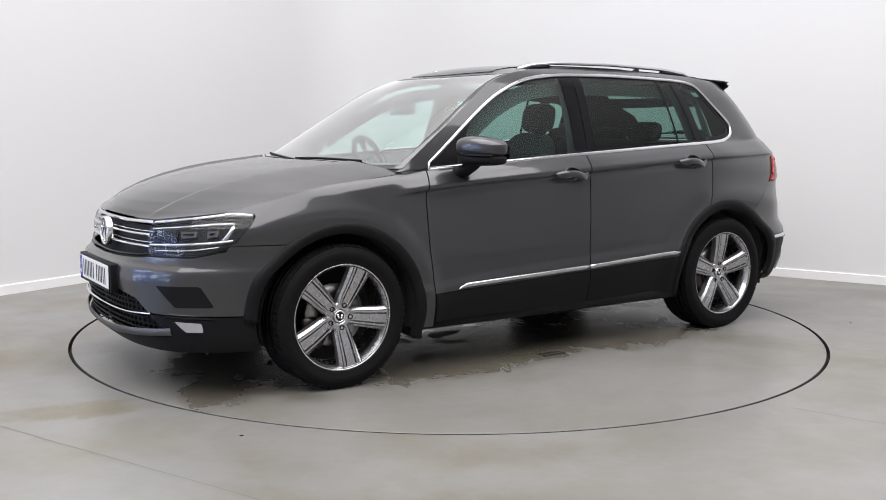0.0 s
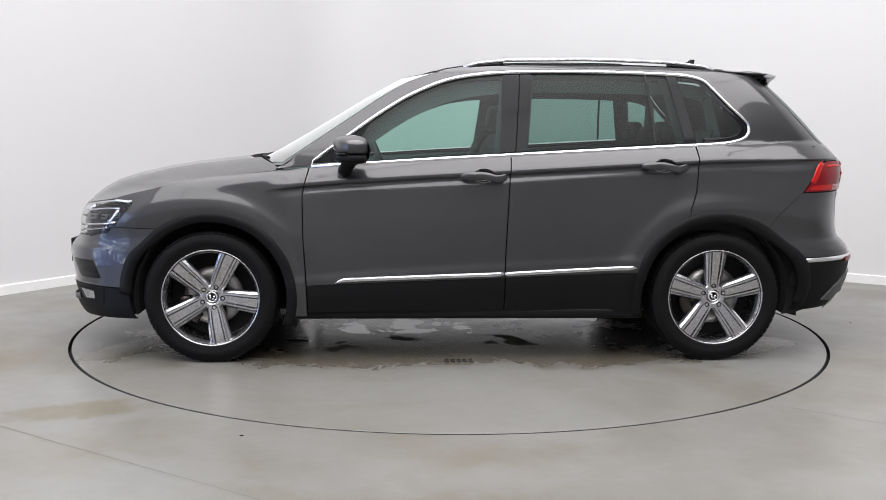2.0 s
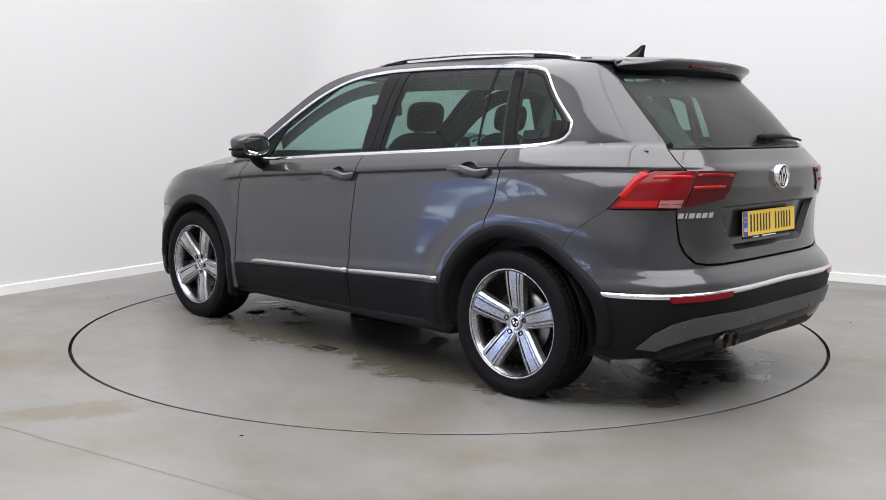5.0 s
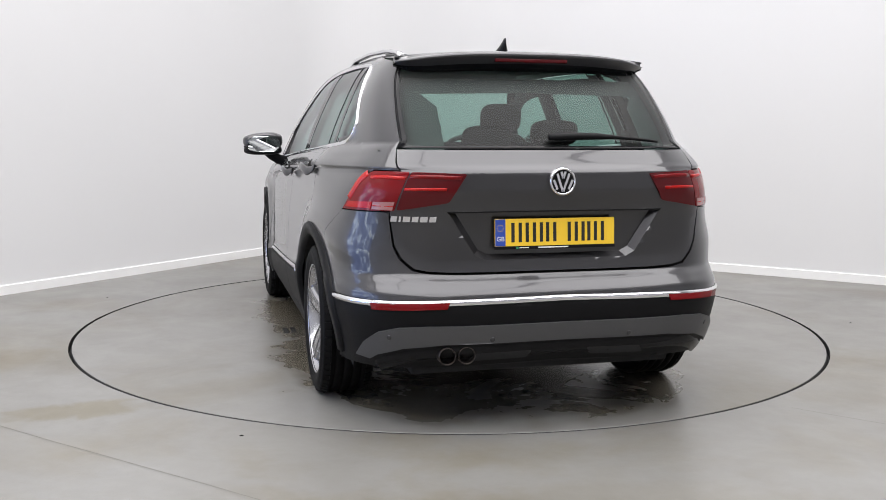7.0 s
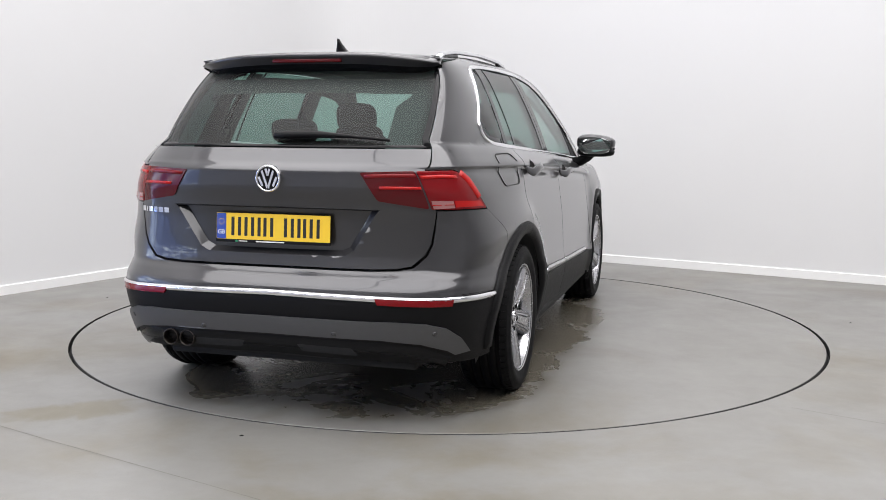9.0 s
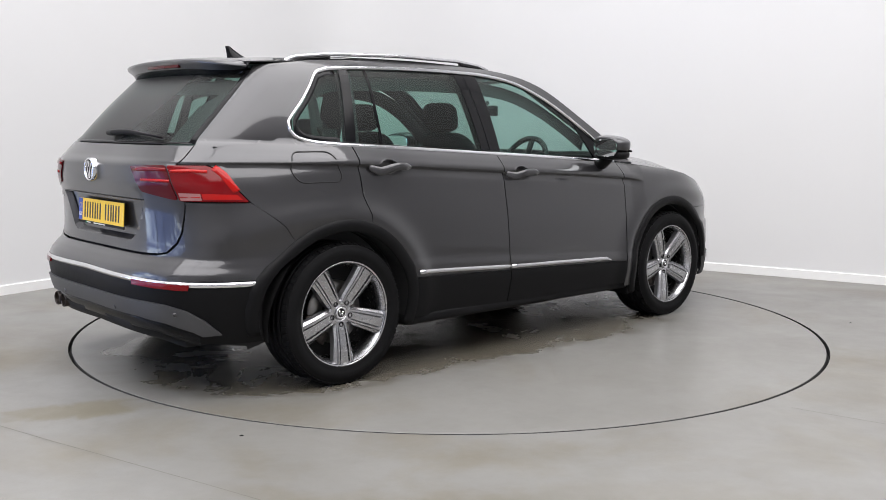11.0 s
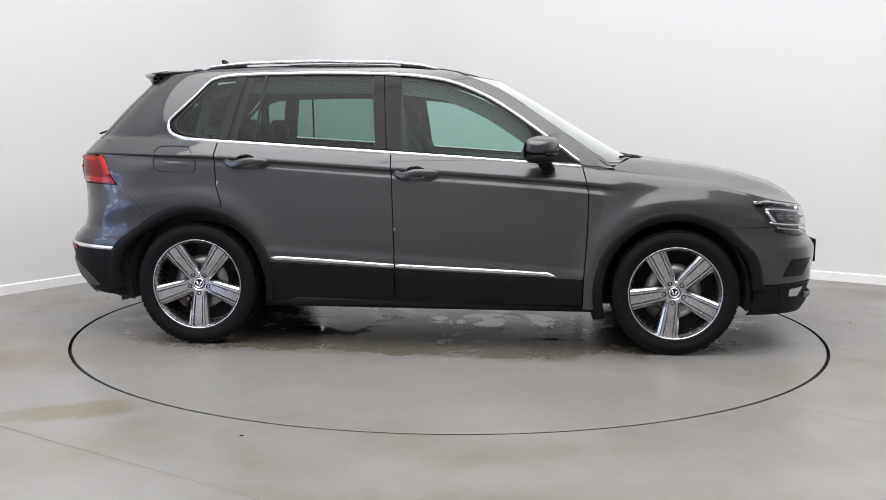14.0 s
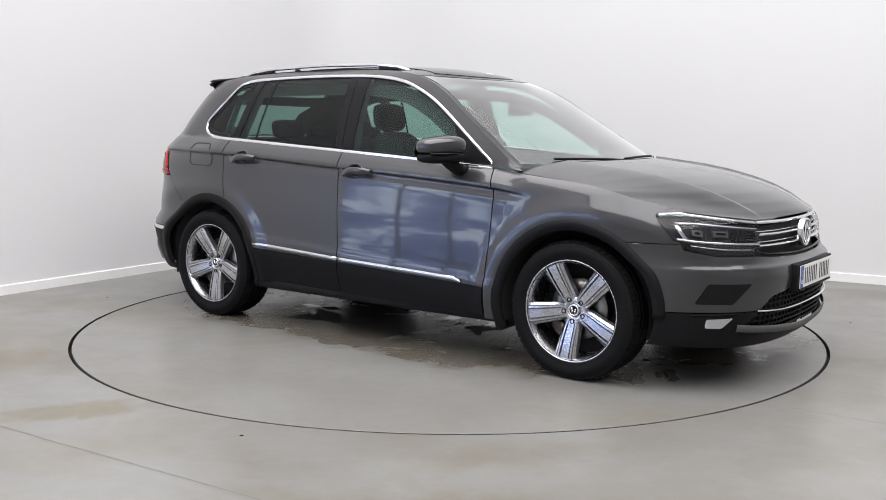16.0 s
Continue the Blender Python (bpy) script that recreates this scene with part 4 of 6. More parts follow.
def build_tail_lamp(s):
    outer = rounded([(-1.778, 0.905), (-1.869, 1.052), (-1.902, 1.066), (-2.048, 1.066), (-2.030, 0.911)], 0.008)
    a = panel("tail_lamp", outer, RED, car, "red tail lamp", off=0.004, side=s, rim=0.03)
    band("lamp_band", curve([(-1.885, 1.046), (-1.86, 1.02), (-1.835, 0.965), (-1.825, 0.945)], 0.02), 0.030, RED_BRIGHT, a, "bright red light band", off=0.008, side=s, thick=0.003)
    band("lamp_band", curve([(-1.90, 1.046), (-1.96, 1.050), (-2.04, 1.048)], 0.02), 0.014, RED_BRIGHT, a, "bright red light band", off=0.008, side=s, thick=0.003)
    panel("lamp_band", [(-1.80, 0.915), (-1.815, 0.938), (-1.94, 0.945), (-1.94, 0.917)], RED_BRIGHT, a, off=0.007, side=s)
    panel("reversing_lens", [(-1.945, 0.915), (-1.945, 0.945), (-2.026, 0.948), (-2.024, 0.914)], LENS_CLEAR, a, "pale reversing lens", off=0.007, side=s)
    band("lamp_line", [(-1.948, 0.931), (-2.026, 0.932)], 0.004, RED_BRIGHT, a, off=0.010, side=s, thick=0.002)
    inner = rounded([(-2.054, 1.066), (-2.249, 1.060), (-2.206, 0.948), (-2.038, 0.914)], 0.010)
    b = panel("gate_lamp", inner, RED_DARK, car, "dark red tail lamp on the tailgate", off=0.006, side=s, rim=0.03)
    band("lamp_band", curve([(-2.056, 1.040), (-2.15, 1.040), (-2.232, 1.036)], 0.03), -0.016, RED, b, off=0.009, side=s, thick=0.003)
    band("lamp_band", curve([(-2.05, 0.992), (-2.12, 0.994), (-2.19, 0.994)], 0.03), -0.012, RED_BRIGHT, b, off=0.009, side=s, thick=0.003)


def build_roof_rail(s):
    y = 0.50
    xs = np.linspace(0.02, -1.45, 40)

    def top(x):
        return float(np.interp(x, (-1.45, -1.36, -1.15, -0.7, -0.25, -0.08, 0.02), (1.556, 1.592, 1.615, 1.627, 1.620, 1.602, 1.575)))

    rail = None
    for name, lo, hi, mat, label in (("roof_rail", 0.0, -1.43, SATIN, "raised aluminium roof rail"), ("rail_foot", 0.02, -0.22, GLOSS_BLACK, "black rail foot"), ("rail_foot", -1.14, -1.45, GLOSS_BLACK, "black rail foot")):
        bm = bmesh.new()
        rows = []
        for x in np.linspace(lo, hi, 18):
            yy = y - 0.015 * ((x + 0.7) / 0.75) ** 2
            h = top(x) - (0 if mat is SATIN else 0.017)
            t = 0.019 if mat is SATIN else min(0.05, max(0.012, h - roof_z(x, yy) + 0.004))
            ring = [bm.verts.new((x, s * (yy + 0.017 * math.copysign(abs(math.cos(a)) ** 0.7, math.cos(a))), h - t / 2 + t / 2 * math.copysign(abs(math.sin(a)) ** 0.7, math.sin(a)))) for a in [2 * math.pi * k / 12 for k in range(12)]]
            rows.append(ring)
        for a, b in zip(rows, rows[1:]):
            for k in range(12):
                bm.faces.new((a[k], a[(k + 1) % 12], b[(k + 1) % 12], b[k]))
        bm.faces.new(rows[0]), bm.faces.new(rows[-1])
        bmesh.ops.recalc_face_normals(bm, faces=bm.faces)
        ob = part(name, bm, mat, rail or car, label)
        rail = rail or ob
    bm = bmesh.new()
    rows = []
    for x in np.linspace(-0.02, -1.46, 50):
        yy = y - 0.015 * ((x + 0.7) / 0.75) ** 2
        z = roof_z(x, yy)
        rows.append([bm.verts.new((x, s * (yy + d), z + h)) for d, h in ((-0.014, -0.002), (-0.010, 0.003), (0.010, 0.003), (0.014, -0.002))])
    for a, b in zip(rows, rows[1:]):
        for k in range(3):
            bm.faces.new((a[k], a[k + 1], b[k + 1], b[k]))
    bmesh.ops.recalc_face_normals(bm, faces=bm.faces)
    part("roof_groove_strip", bm, PLASTIC, car, "black strip in the roof groove")


def rail_z(x):
    pts = RAIL
    return float(np.interp(x, [p[0] for p in pts], [p[1] for p in pts]))


def roof_z(x, y):
    zr = rail_z(x)
    yr = float(cabin(zr))
    return zr + 0.034 * (1 - (abs(y) / yr) ** 2.2)


def screen(v, f):
    """Windscreen: v from its foot to the roof, f from side to side."""
    ex, ez = np.interp(v, np.linspace(0, 1, 5), (0.965, 0.785, 0.60, 0.38, 0.13)), 0
    ez = rail_z(ex)
    ey = float(cabin(ez))
    cx = np.interp(v, np.linspace(0, 1, 5), (1.215, 1.01, 0.795, 0.58, 0.335))
    cz = np.interp(cx, (0.335, 0.38, 0.584, 0.856, 1.05, 1.215), (1.524, 1.502, 1.386, 1.222, 1.110, 1.026))
    k = abs(f) ** 2.3
    return (cx * (1 - k) + ex * k, ey * f, cz * (1 - abs(f) ** 2.4) + ez * abs(f) ** 2.4)


def bonnet(u, f):
    cx, cz = float(np.interp(u, np.linspace(0, 1, 9), (1.235, 1.40, 1.56, 1.73, 1.88, 2.00, 2.08, 2.13, 2.158))), 0
    cz = float(np.interp(cx, (1.235, 1.40, 1.56, 1.73, 1.88, 2.00, 2.08, 2.13, 2.158), (1.066, 1.048, 1.029, 1.001, 0.967, 0.930, 0.892, 0.854, 0.812)))
    ex = float(np.interp(u, np.linspace(0, 1, 9), (0.965, 1.10, 1.24, 1.37, 1.49, 1.60, 1.71, 1.83, 1.928)))
    ez = float(np.interp(ex, (0.965, 1.05, 1.57, 1.70, 1.80, 1.928), (1.014, 1.004, 0.946, 0.915, 0.891, 0.856)))
    ex, ey, _ = (float(c) for c in skin(np.array([ex]), np.array([ez - 0.002]))[0])
    k = abs(f)
    e = 4.5 - 2.0 * u ** 3
    z = cz * (1 - k ** e) + ez * k ** e
    # a raised rib either side of the middle that runs out towards the windscreen
    rib = 0.50 + 0.16 * (1 - u)
    rise = min(1.0, max(0.0, (k - rib + 0.045) / 0.045))
    z += 0.013 * (rise * rise * (3 - 2 * rise) if k < rib else math.exp(-((k - rib) / 0.17) ** 2)) * min(1, (1 - u) * 4)
    w = u ** 7                                   # the front edge lies along the lamps and the grille
    q = 1.928 + (QC_F - 1.928) * (1 - k ** 0.9)
    p = skin(np.array([q]), np.array([float(np.interp(q, (1.928, 2.236, 2.675), (0.853, 0.813, 0.812)))]))[0]
    return ((cx + (ex - cx) * k ** 2) * (1 - w) + w * p[0], ey * f * (1 - w) + w * math.copysign(p[1], f), z * (1 - w) + w * p[2])


def build_top():
    patch("bonnet", [[bonnet(u, f) for f in np.linspace(-0.996, 0.996, 181)] for u in np.linspace(0, 1, 61)], PAINT, car, "dark grey bonnet with two ribs")
    ws = patch("windscreen", [[screen(v, f) for f in np.linspace(-0.96, 0.96, 41)] for v in np.linspace(0.03, 0.985, 31)], SCREEN, car, "greenish curved windscreen", rim=0.004)
    for f0, f1, v0, v1 in ((-1.0, -0.955, 0, 1), (0.955, 1.0, 0, 1), (-0.955, 0.955, -0.02, 0.06), (-0.955, 0.955, 0.975, 1.0)):
        g = np.array([[screen(v, f) for f in np.linspace(f0, f1, 12)] for v in np.linspace(v0, v1, 16)])
        g[..., 2] -= 0.003
        patch("screen_border", g, GLOSS_BLACK if abs(f0) < 0.95 and f1 < 0.95 else PAINT, ws, "windscreen border", rim=0.002)
    # scuttle and wipers under the windscreen
    g = np.array([[np.array(bonnet(0.0, f)) * (1 - t) + np.array(screen(0.0, f)) * t + np.array((-0.02, 0, -0.024 - 0.012 * math.sin(math.pi * t))) for f in np.linspace(-0.84, 0.84, 41)] for t in np.linspace(-0.4, 1.3, 8)])
    patch("scuttle", g, PLASTIC, car, "black plastic scuttle below the windscreen", rim=0.004)
    for y0, y1 in ((0.56, 0.02), (0.02, -0.56)):
        bm = bmesh.new()
        pts = []
        for t in np.linspace(0, 1, 12):
            f = (y0 + (y1 - y0) * t) / 0.78
            p = np.array(screen(0.055 + 0.035 * math.sin(math.pi * t) * 0.5 + 0.02 * t, f))
            pts.append(tuple(p + np.array((0.008, 0, 0.011))))
        tube(bm, pts, 0.007, 6)
        w = part("wiper", bm, PLASTIC, car, "black windscreen wiper")
    # roof with dark glass panel
    xs = np.linspace(0, 1, 60)

    def roof(t, f):
        x0 = screen(1.0, f)[0] - 0.004
        x = x0 + (-1.68 - x0) * t
        zr = rail_z(x)
        yr = float(cabin(zr)) * 0.996
        blend = min(1.0, t / 0.06)
        z = zr + 0.034 * (1 - abs(f) ** 2.2)
        zs = screen(1.0, f)[2]
        return (x, f * yr, z * blend + (zs + 0.02 * t) * (1 - blend))

    patch("roof", [[roof(t, f) for f in np.linspace(-1, 1, 41)] for t in xs], PAINT, car, "dark grey roof", rim=0.006)
    g = np.array([[roof(t, f) for f in np.linspace(-0.72, 0.72, 25)] for t in np.linspace(0.05, 0.60, 30)])
    g[..., 2] += 0.004
    patch("sunroof", g, ROOF_GLASS, car, "dark panoramic glass roof panel", rim=0.004)
    # tailgate spoiler
    rows = []
    for f in np.linspace(-1, 1, 41):
        k = abs(f)
        y = f * 0.580
        x0, z0 = -1.645, rail_z(-1.645) + 0.034 * (1 - k ** 2.2) + 0.002
        xe = -1.815 + 0.120 * k ** 5
        th = 1 - 0.75 * k ** 8
        ze = 1.562 - 0.040 * k ** 3
        sec = [(x0, z0), (x0 + (xe - x0) * 0.5, z0 + (ze - z0) * 0.40), (xe + 0.03, ze + 0.005), (xe, ze - 0.004), (xe + 0.004, ze - 0.016 * th), (xe + 0.035, ze - 0.045 * th), (xe + 0.05, ze - 0.075 * th), (-1.68, ze - 0.06 * th)]
        rows.append([(x, y, z) for x, z in sec])
    bm = bmesh.new()
    grid = [[bm.verts.new(p) for p in r] for r in rows]
    under = []
    for a, b in zip(grid, grid[1:]):
        for k in range(7):
            f = bm.faces.new((a[k], a[k + 1], b[k + 1], b[k]))
            f.material_index = 1 if k >= 5 else 0
    for end in (grid[0], grid[-1][::-1]):
        bm.faces.new([bm.verts.new(v.co) for v in end])
    bmesh.ops.recalc_face_normals(bm, faces=bm.faces)
    sp = part("spoiler", bm, [PAINT, GLOSS_BLACK], car, "grey tailgate spoiler, black underneath")
    bm = bmesh.new()
    box(bm, -1.806, -1.785, -0.165, 0.165, 1.522, 1.538, 0.004)
    part("brake_light", bm, RED_DARK, sp, "dark red high brake light")
    # aerial fin
    bm = bmesh.new()
    rows = []
    for t in np.linspace(0, 1, 10):
        z = roof_z(-1.40, 0) - 0.004 + 0.066 * t
        fx, bx = -1.29 - 0.13 * t ** 0.7, -1.435 - 0.012 * t
        w = 0.030 * (1 - t) ** 1.4 + 0.003
        rows.append([bm.verts.new(((fx + bx) / 2 + (fx - bx) / 2 * math.cos(a), w * math.sin(a), z)) for a in [2 * math.pi * k / 12 for k in range(12)]])
    for a, b in zip(rows, rows[1:]):
        for k in range(12):
            bm.faces.new((a[k], a[(k + 1) % 12], b[(k + 1) % 12], b[k]))
    bm.faces.new(rows[-1])
    bmesh.ops.recalc_face_normals(bm, faces=bm.faces)
    part("aerial", bm, GLOSS_BLACK, car, "black shark-fin aerial")




def build_front():
    low = [(1.50, 0.704), (1.855, 0.708), (1.868, 0.682), (2.006, 0.652), (2.22, 0.644), (2.30, 0.634), (2.5, 0.624), (QC_F, 0.620), (QC_F, 0.478), (2.395, 0.476), (2.275, 0.452), (2.203, 0.392), (1.90, 0.394), (1.745, 0.394)]
    panel("front_bumper", low + arc(1.339, 0.405, 7, 62, 14), PAINT, car, "dark grey front bumper", both=True)
    lower = [(1.742, 0.388), (1.90, 0.388), (2.200, 0.386), (2.10, 0.300), (2.106, 0.290), (2.416, 0.262), (QC_F, 0.240), (QC_F, 0.205), (2.2, 0.215), (1.95, 0.225), (1.72, 0.232)]
    panel("bumper_skirt", lower + arc(1.339, 0.405, -16, 5, 6), PLASTIC, car, "black lower front bumper", off=0.003, both=True)
    band("bumper_lip", curve([(2.085, 0.300), (2.25, 0.280), (2.416, 0.264), (2.55, 0.252), (QC_F, 0.246)], 0.04), 0.034, SATIN_GREY, car, "grey painted bumper lip", off=0.014, both=True)
    # lower intake with a lattice
    g = panel("lower_intake", [(2.204, 0.388), (2.276, 0.450), (2.395, 0.474), (QC_F, 0.476), (QC_F, 0.250), (2.11, 0.297)], DARK, car, "black lower air intake with a lattice", off=-0.04, both=True, rim=0.0)
    for k in range(8):
        z = 0.278 + 0.026 * k
        q0 = float(np.interp(z, (0.25, 0.297, 0.388, 0.45, 0.476), (2.25, 2.12, 2.21, 2.28, 2.40)))
        band("intake_bar", curve([(q0, z), ((q0 + QC_F) / 2, z), (QC_F, z)], 0.05), 0.006, PLASTIC, g, off=-0.012, both=True, thick=0.012)
    for s in (1, -1):
        for k in range(15):
            q = 2.16 + 0.034 * k
            z0 = float(np.interp(q, (2.1, 2.4, QC_F), (0.300, 0.268, 0.255)))
            z1 = float(np.interp(q, (2.1, 2.21, 2.28, 2.4, QC_F), (0.300, 0.388, 0.450, 0.474, 0.476)))
            if z1 - z0 > 0.05:
                band("intake_rib", [(q, z0), (q + 0.006, (z0 + z1) / 2), (q, z1)], 0.006, PLASTIC, g, off=-0.016, side=s, thick=0.010)
    band("intake_chrome", curve([(2.190, 0.384), (2.35, 0.374), (2.5, 0.372), (QC_F, 0.372)], 0.04), 0.010, CHROME, car, "thin chrome line across the lower intake", off=0.006, both=True, crown=0.002)
    # grille between the lamps
    gr = panel("grille", [(2.236, 0.806), (2.232, 0.718), (2.225, 0.652), (2.30, 0.640), (2.5, 0.630), (QC_F, 0.626), (QC_F, 0.806)], DARK, car, "black grille with two chrome bars", off=-0.045, both=True, rim=0.0)
    band("grille_edge", curve([(2.236, 0.797), (2.45, 0.793), (QC_F, 0.792)], 0.04), 0.013, CHROME, gr, "chrome upper grille edge", off=0.0, both=True, crown=0.002)
    for z in (0.742, 0.686):
        band("grille_bar", curve([(2.230, z - 0.002), (2.45, z - 0.004), (QC_F, z - 0.006)], 0.04), 0.013, CHROME, gr, "chrome grille bar", off=-0.006, both=True, crown=0.003, thick=0.02)
        band("grille_bar", curve([(2.236, z + 0.020), (2.45, z + 0.018), (QC_F, z + 0.016)], 0.04), 0.005, SATIN, gr, "fine grille bar", off=-0.024, both=True, thick=0.012)
    band("grille_foot", curve([(2.232, 0.655), (2.30, 0.644), (2.5, 0.634), (QC_F, 0.630)], 0.04), 0.010, GLOSS_BLACK, gr, off=0.0, both=True)
    badge("front_badge", nose_x(0.725) + 0.012, 0.725, 0.072, 1)
    plate("front_plate", float(nose_x(0.53)) + 0.018, 0.527, WHITE_PLATE, 1)
    bm = bmesh.new()
    box(bm, 2.20, float(nose_x(0.53)) + 0.013, -0.285, 0.285, 0.455, 0.592, 0.006)
    part("plate_holder", bm, PLASTIC, car, "black number plate holder")




def badge(name, x, z, r, sign):
    m = pose(x, 0, z, 0, 90 * sign, 0)
    bm = bmesh.new()
    lathe(bm, [(0.001, 0.0), (r * 0.84, 0.0)], "z", 40, m)
    b = part(name, bm, PLASTIC, car, "round chrome emblem")
    bm = bmesh.new()
    prof = [(r * 0.82, 0.0), (r * 0.84, 0.006), (r * 0.92, 0.009), (r, 0.004), (r, -0.02)]
    lathe(bm, prof, "z", 48, m)
    part("emblem_ring", bm, CHROME, b, "chrome emblem ring")
    # plain slanting bars inside the ring
    for y0, z0, y1, z1 in ((-0.46, 0.58, -0.02, -0.70), (0.46, 0.58, 0.02, -0.70), (-0.16, 0.72, 0.0, 0.22), (0.16, 0.72, 0.0, 0.22), (-0.72, 0.12, -0.42, -0.56), (0.72, 0.12, 0.42, -0.56)):
        bm = bmesh.new()
        d = Vector((0, y1 - y0, z1 - z0)).normalized()
        p = Vector((0, -d.z, d.y)) * 0.085
        pts = [Vector((0, y0, z0)) + p, Vector((0, y0, z0)) - p, Vector((0, y1, z1)) - p, Vector((0, y1, z1)) + p]
        lo = [bm.verts.new((x, v.y * r, z + v.z * r)) for v in pts]
        hi = [bm.verts.new((x + sign * 0.006, v.y * r, z + v.z * r)) for v in pts]
        bm.faces.new(hi)
        for k in range(4):
            bm.faces.new((lo[k], lo[(k + 1) % 4], hi[(k + 1) % 4], hi[k]))
        bmesh.ops.recalc_face_normals(bm, faces=bm.faces)
        part("emblem_bar", bm, CHROME, b, smooth=False)


def plate(name, x, z, mat, sign, tilt=0.0):
    """Number plate, 520 x 111 mm, with plain bars for its characters."""
    root = new(name)
    root.parent = car
    root.matrix_basis = pose(x, 0.008 if sign < 0 else 0, z, 0, tilt, 0 if sign > 0 else 180)
    root["label"] = "number plate with blue end band and dark bars"
    bm = bmesh.new()
    box(bm, -0.002, 0.002, -0.26, 0.26, -0.0555, 0.0555, 0.0015)
    part("plate_face", bm, mat, root, smooth=False)
    bm = bmesh.new()
    box(bm, 0.0, 0.0028, -0.258, -0.215, -0.054, 0.054)
    part("end_band", bm, BLUE, root, "blue band", smooth=False)
    # each character as two slim upright bars
    y = -0.19
    for w in (0.050, 0.050, 0.016, 0.050, -0.033, 0.050, 0.044, 0.050):
        if w < 0:
            y -= w
            continue
        for y0, y1 in (((y, y + 0.014), (y + w * 0.90 - 0.014, y + w * 0.90)) if w > 0.02 else ((y, y + 0.014),)):
            bm = bmesh.new()
            box(bm, 0.0, 0.0028, y0, y1, -0.0395, 0.0395)
            part("character_bar", bm, INK, root, smooth=False)
        y += w + 0.011
    # ring of pale dots and a country mark on the blue band
    for k in range(12):
        bm = bmesh.new()
        cy, cz = -0.2365 + 0.0125 * math.sin(k * math.pi / 6), 0.018 + 0.0125 * math.cos(k * math.pi / 6)
        box(bm, 0.0, 0.0034, cy - 0.0016, cy + 0.0016, cz - 0.0016, cz + 0.0016)
        part("band_dot", bm, YELLOW, root, smooth=False)
    data = bpy.data.curves.new("country_mark", "FONT")
    data.body, data.size, data.align_x, data.extrude = "GB", 0.026, "CENTER", 0.0004
    data.materials.append(WHITE_PLATE)
    mark = new("country_mark", data)
    mark.parent = root
    mark.matrix_basis = Matrix(((0, 0, 1, 0.0034), (1, 0, 0, -0.2365), (0, 1, 0, -0.034), (0, 0, 0, 1)))
    if sign < 0:
        for y0, y1, z0, z1, m in ((-0.17, -0.16, -0.066, -0.058, GREEN), (-0.155, -0.115, -0.064, -0.060, WHITE_PLATE), (-0.075, 0.055, -0.0645, -0.0595, WHITE_PLATE)):
            bm = bmesh.new()
            box(bm, 0.0, 0.0030, y0, y1, z0, z1)
            part("dealer_bar", bm, m, root, smooth=False)
    bm = bmesh.new()
    box(bm, -0.004, 0.0015, -0.262, 0.262, -0.068, -0.055)
    part("holder_edge", bm, PLASTIC, root, smooth=False)


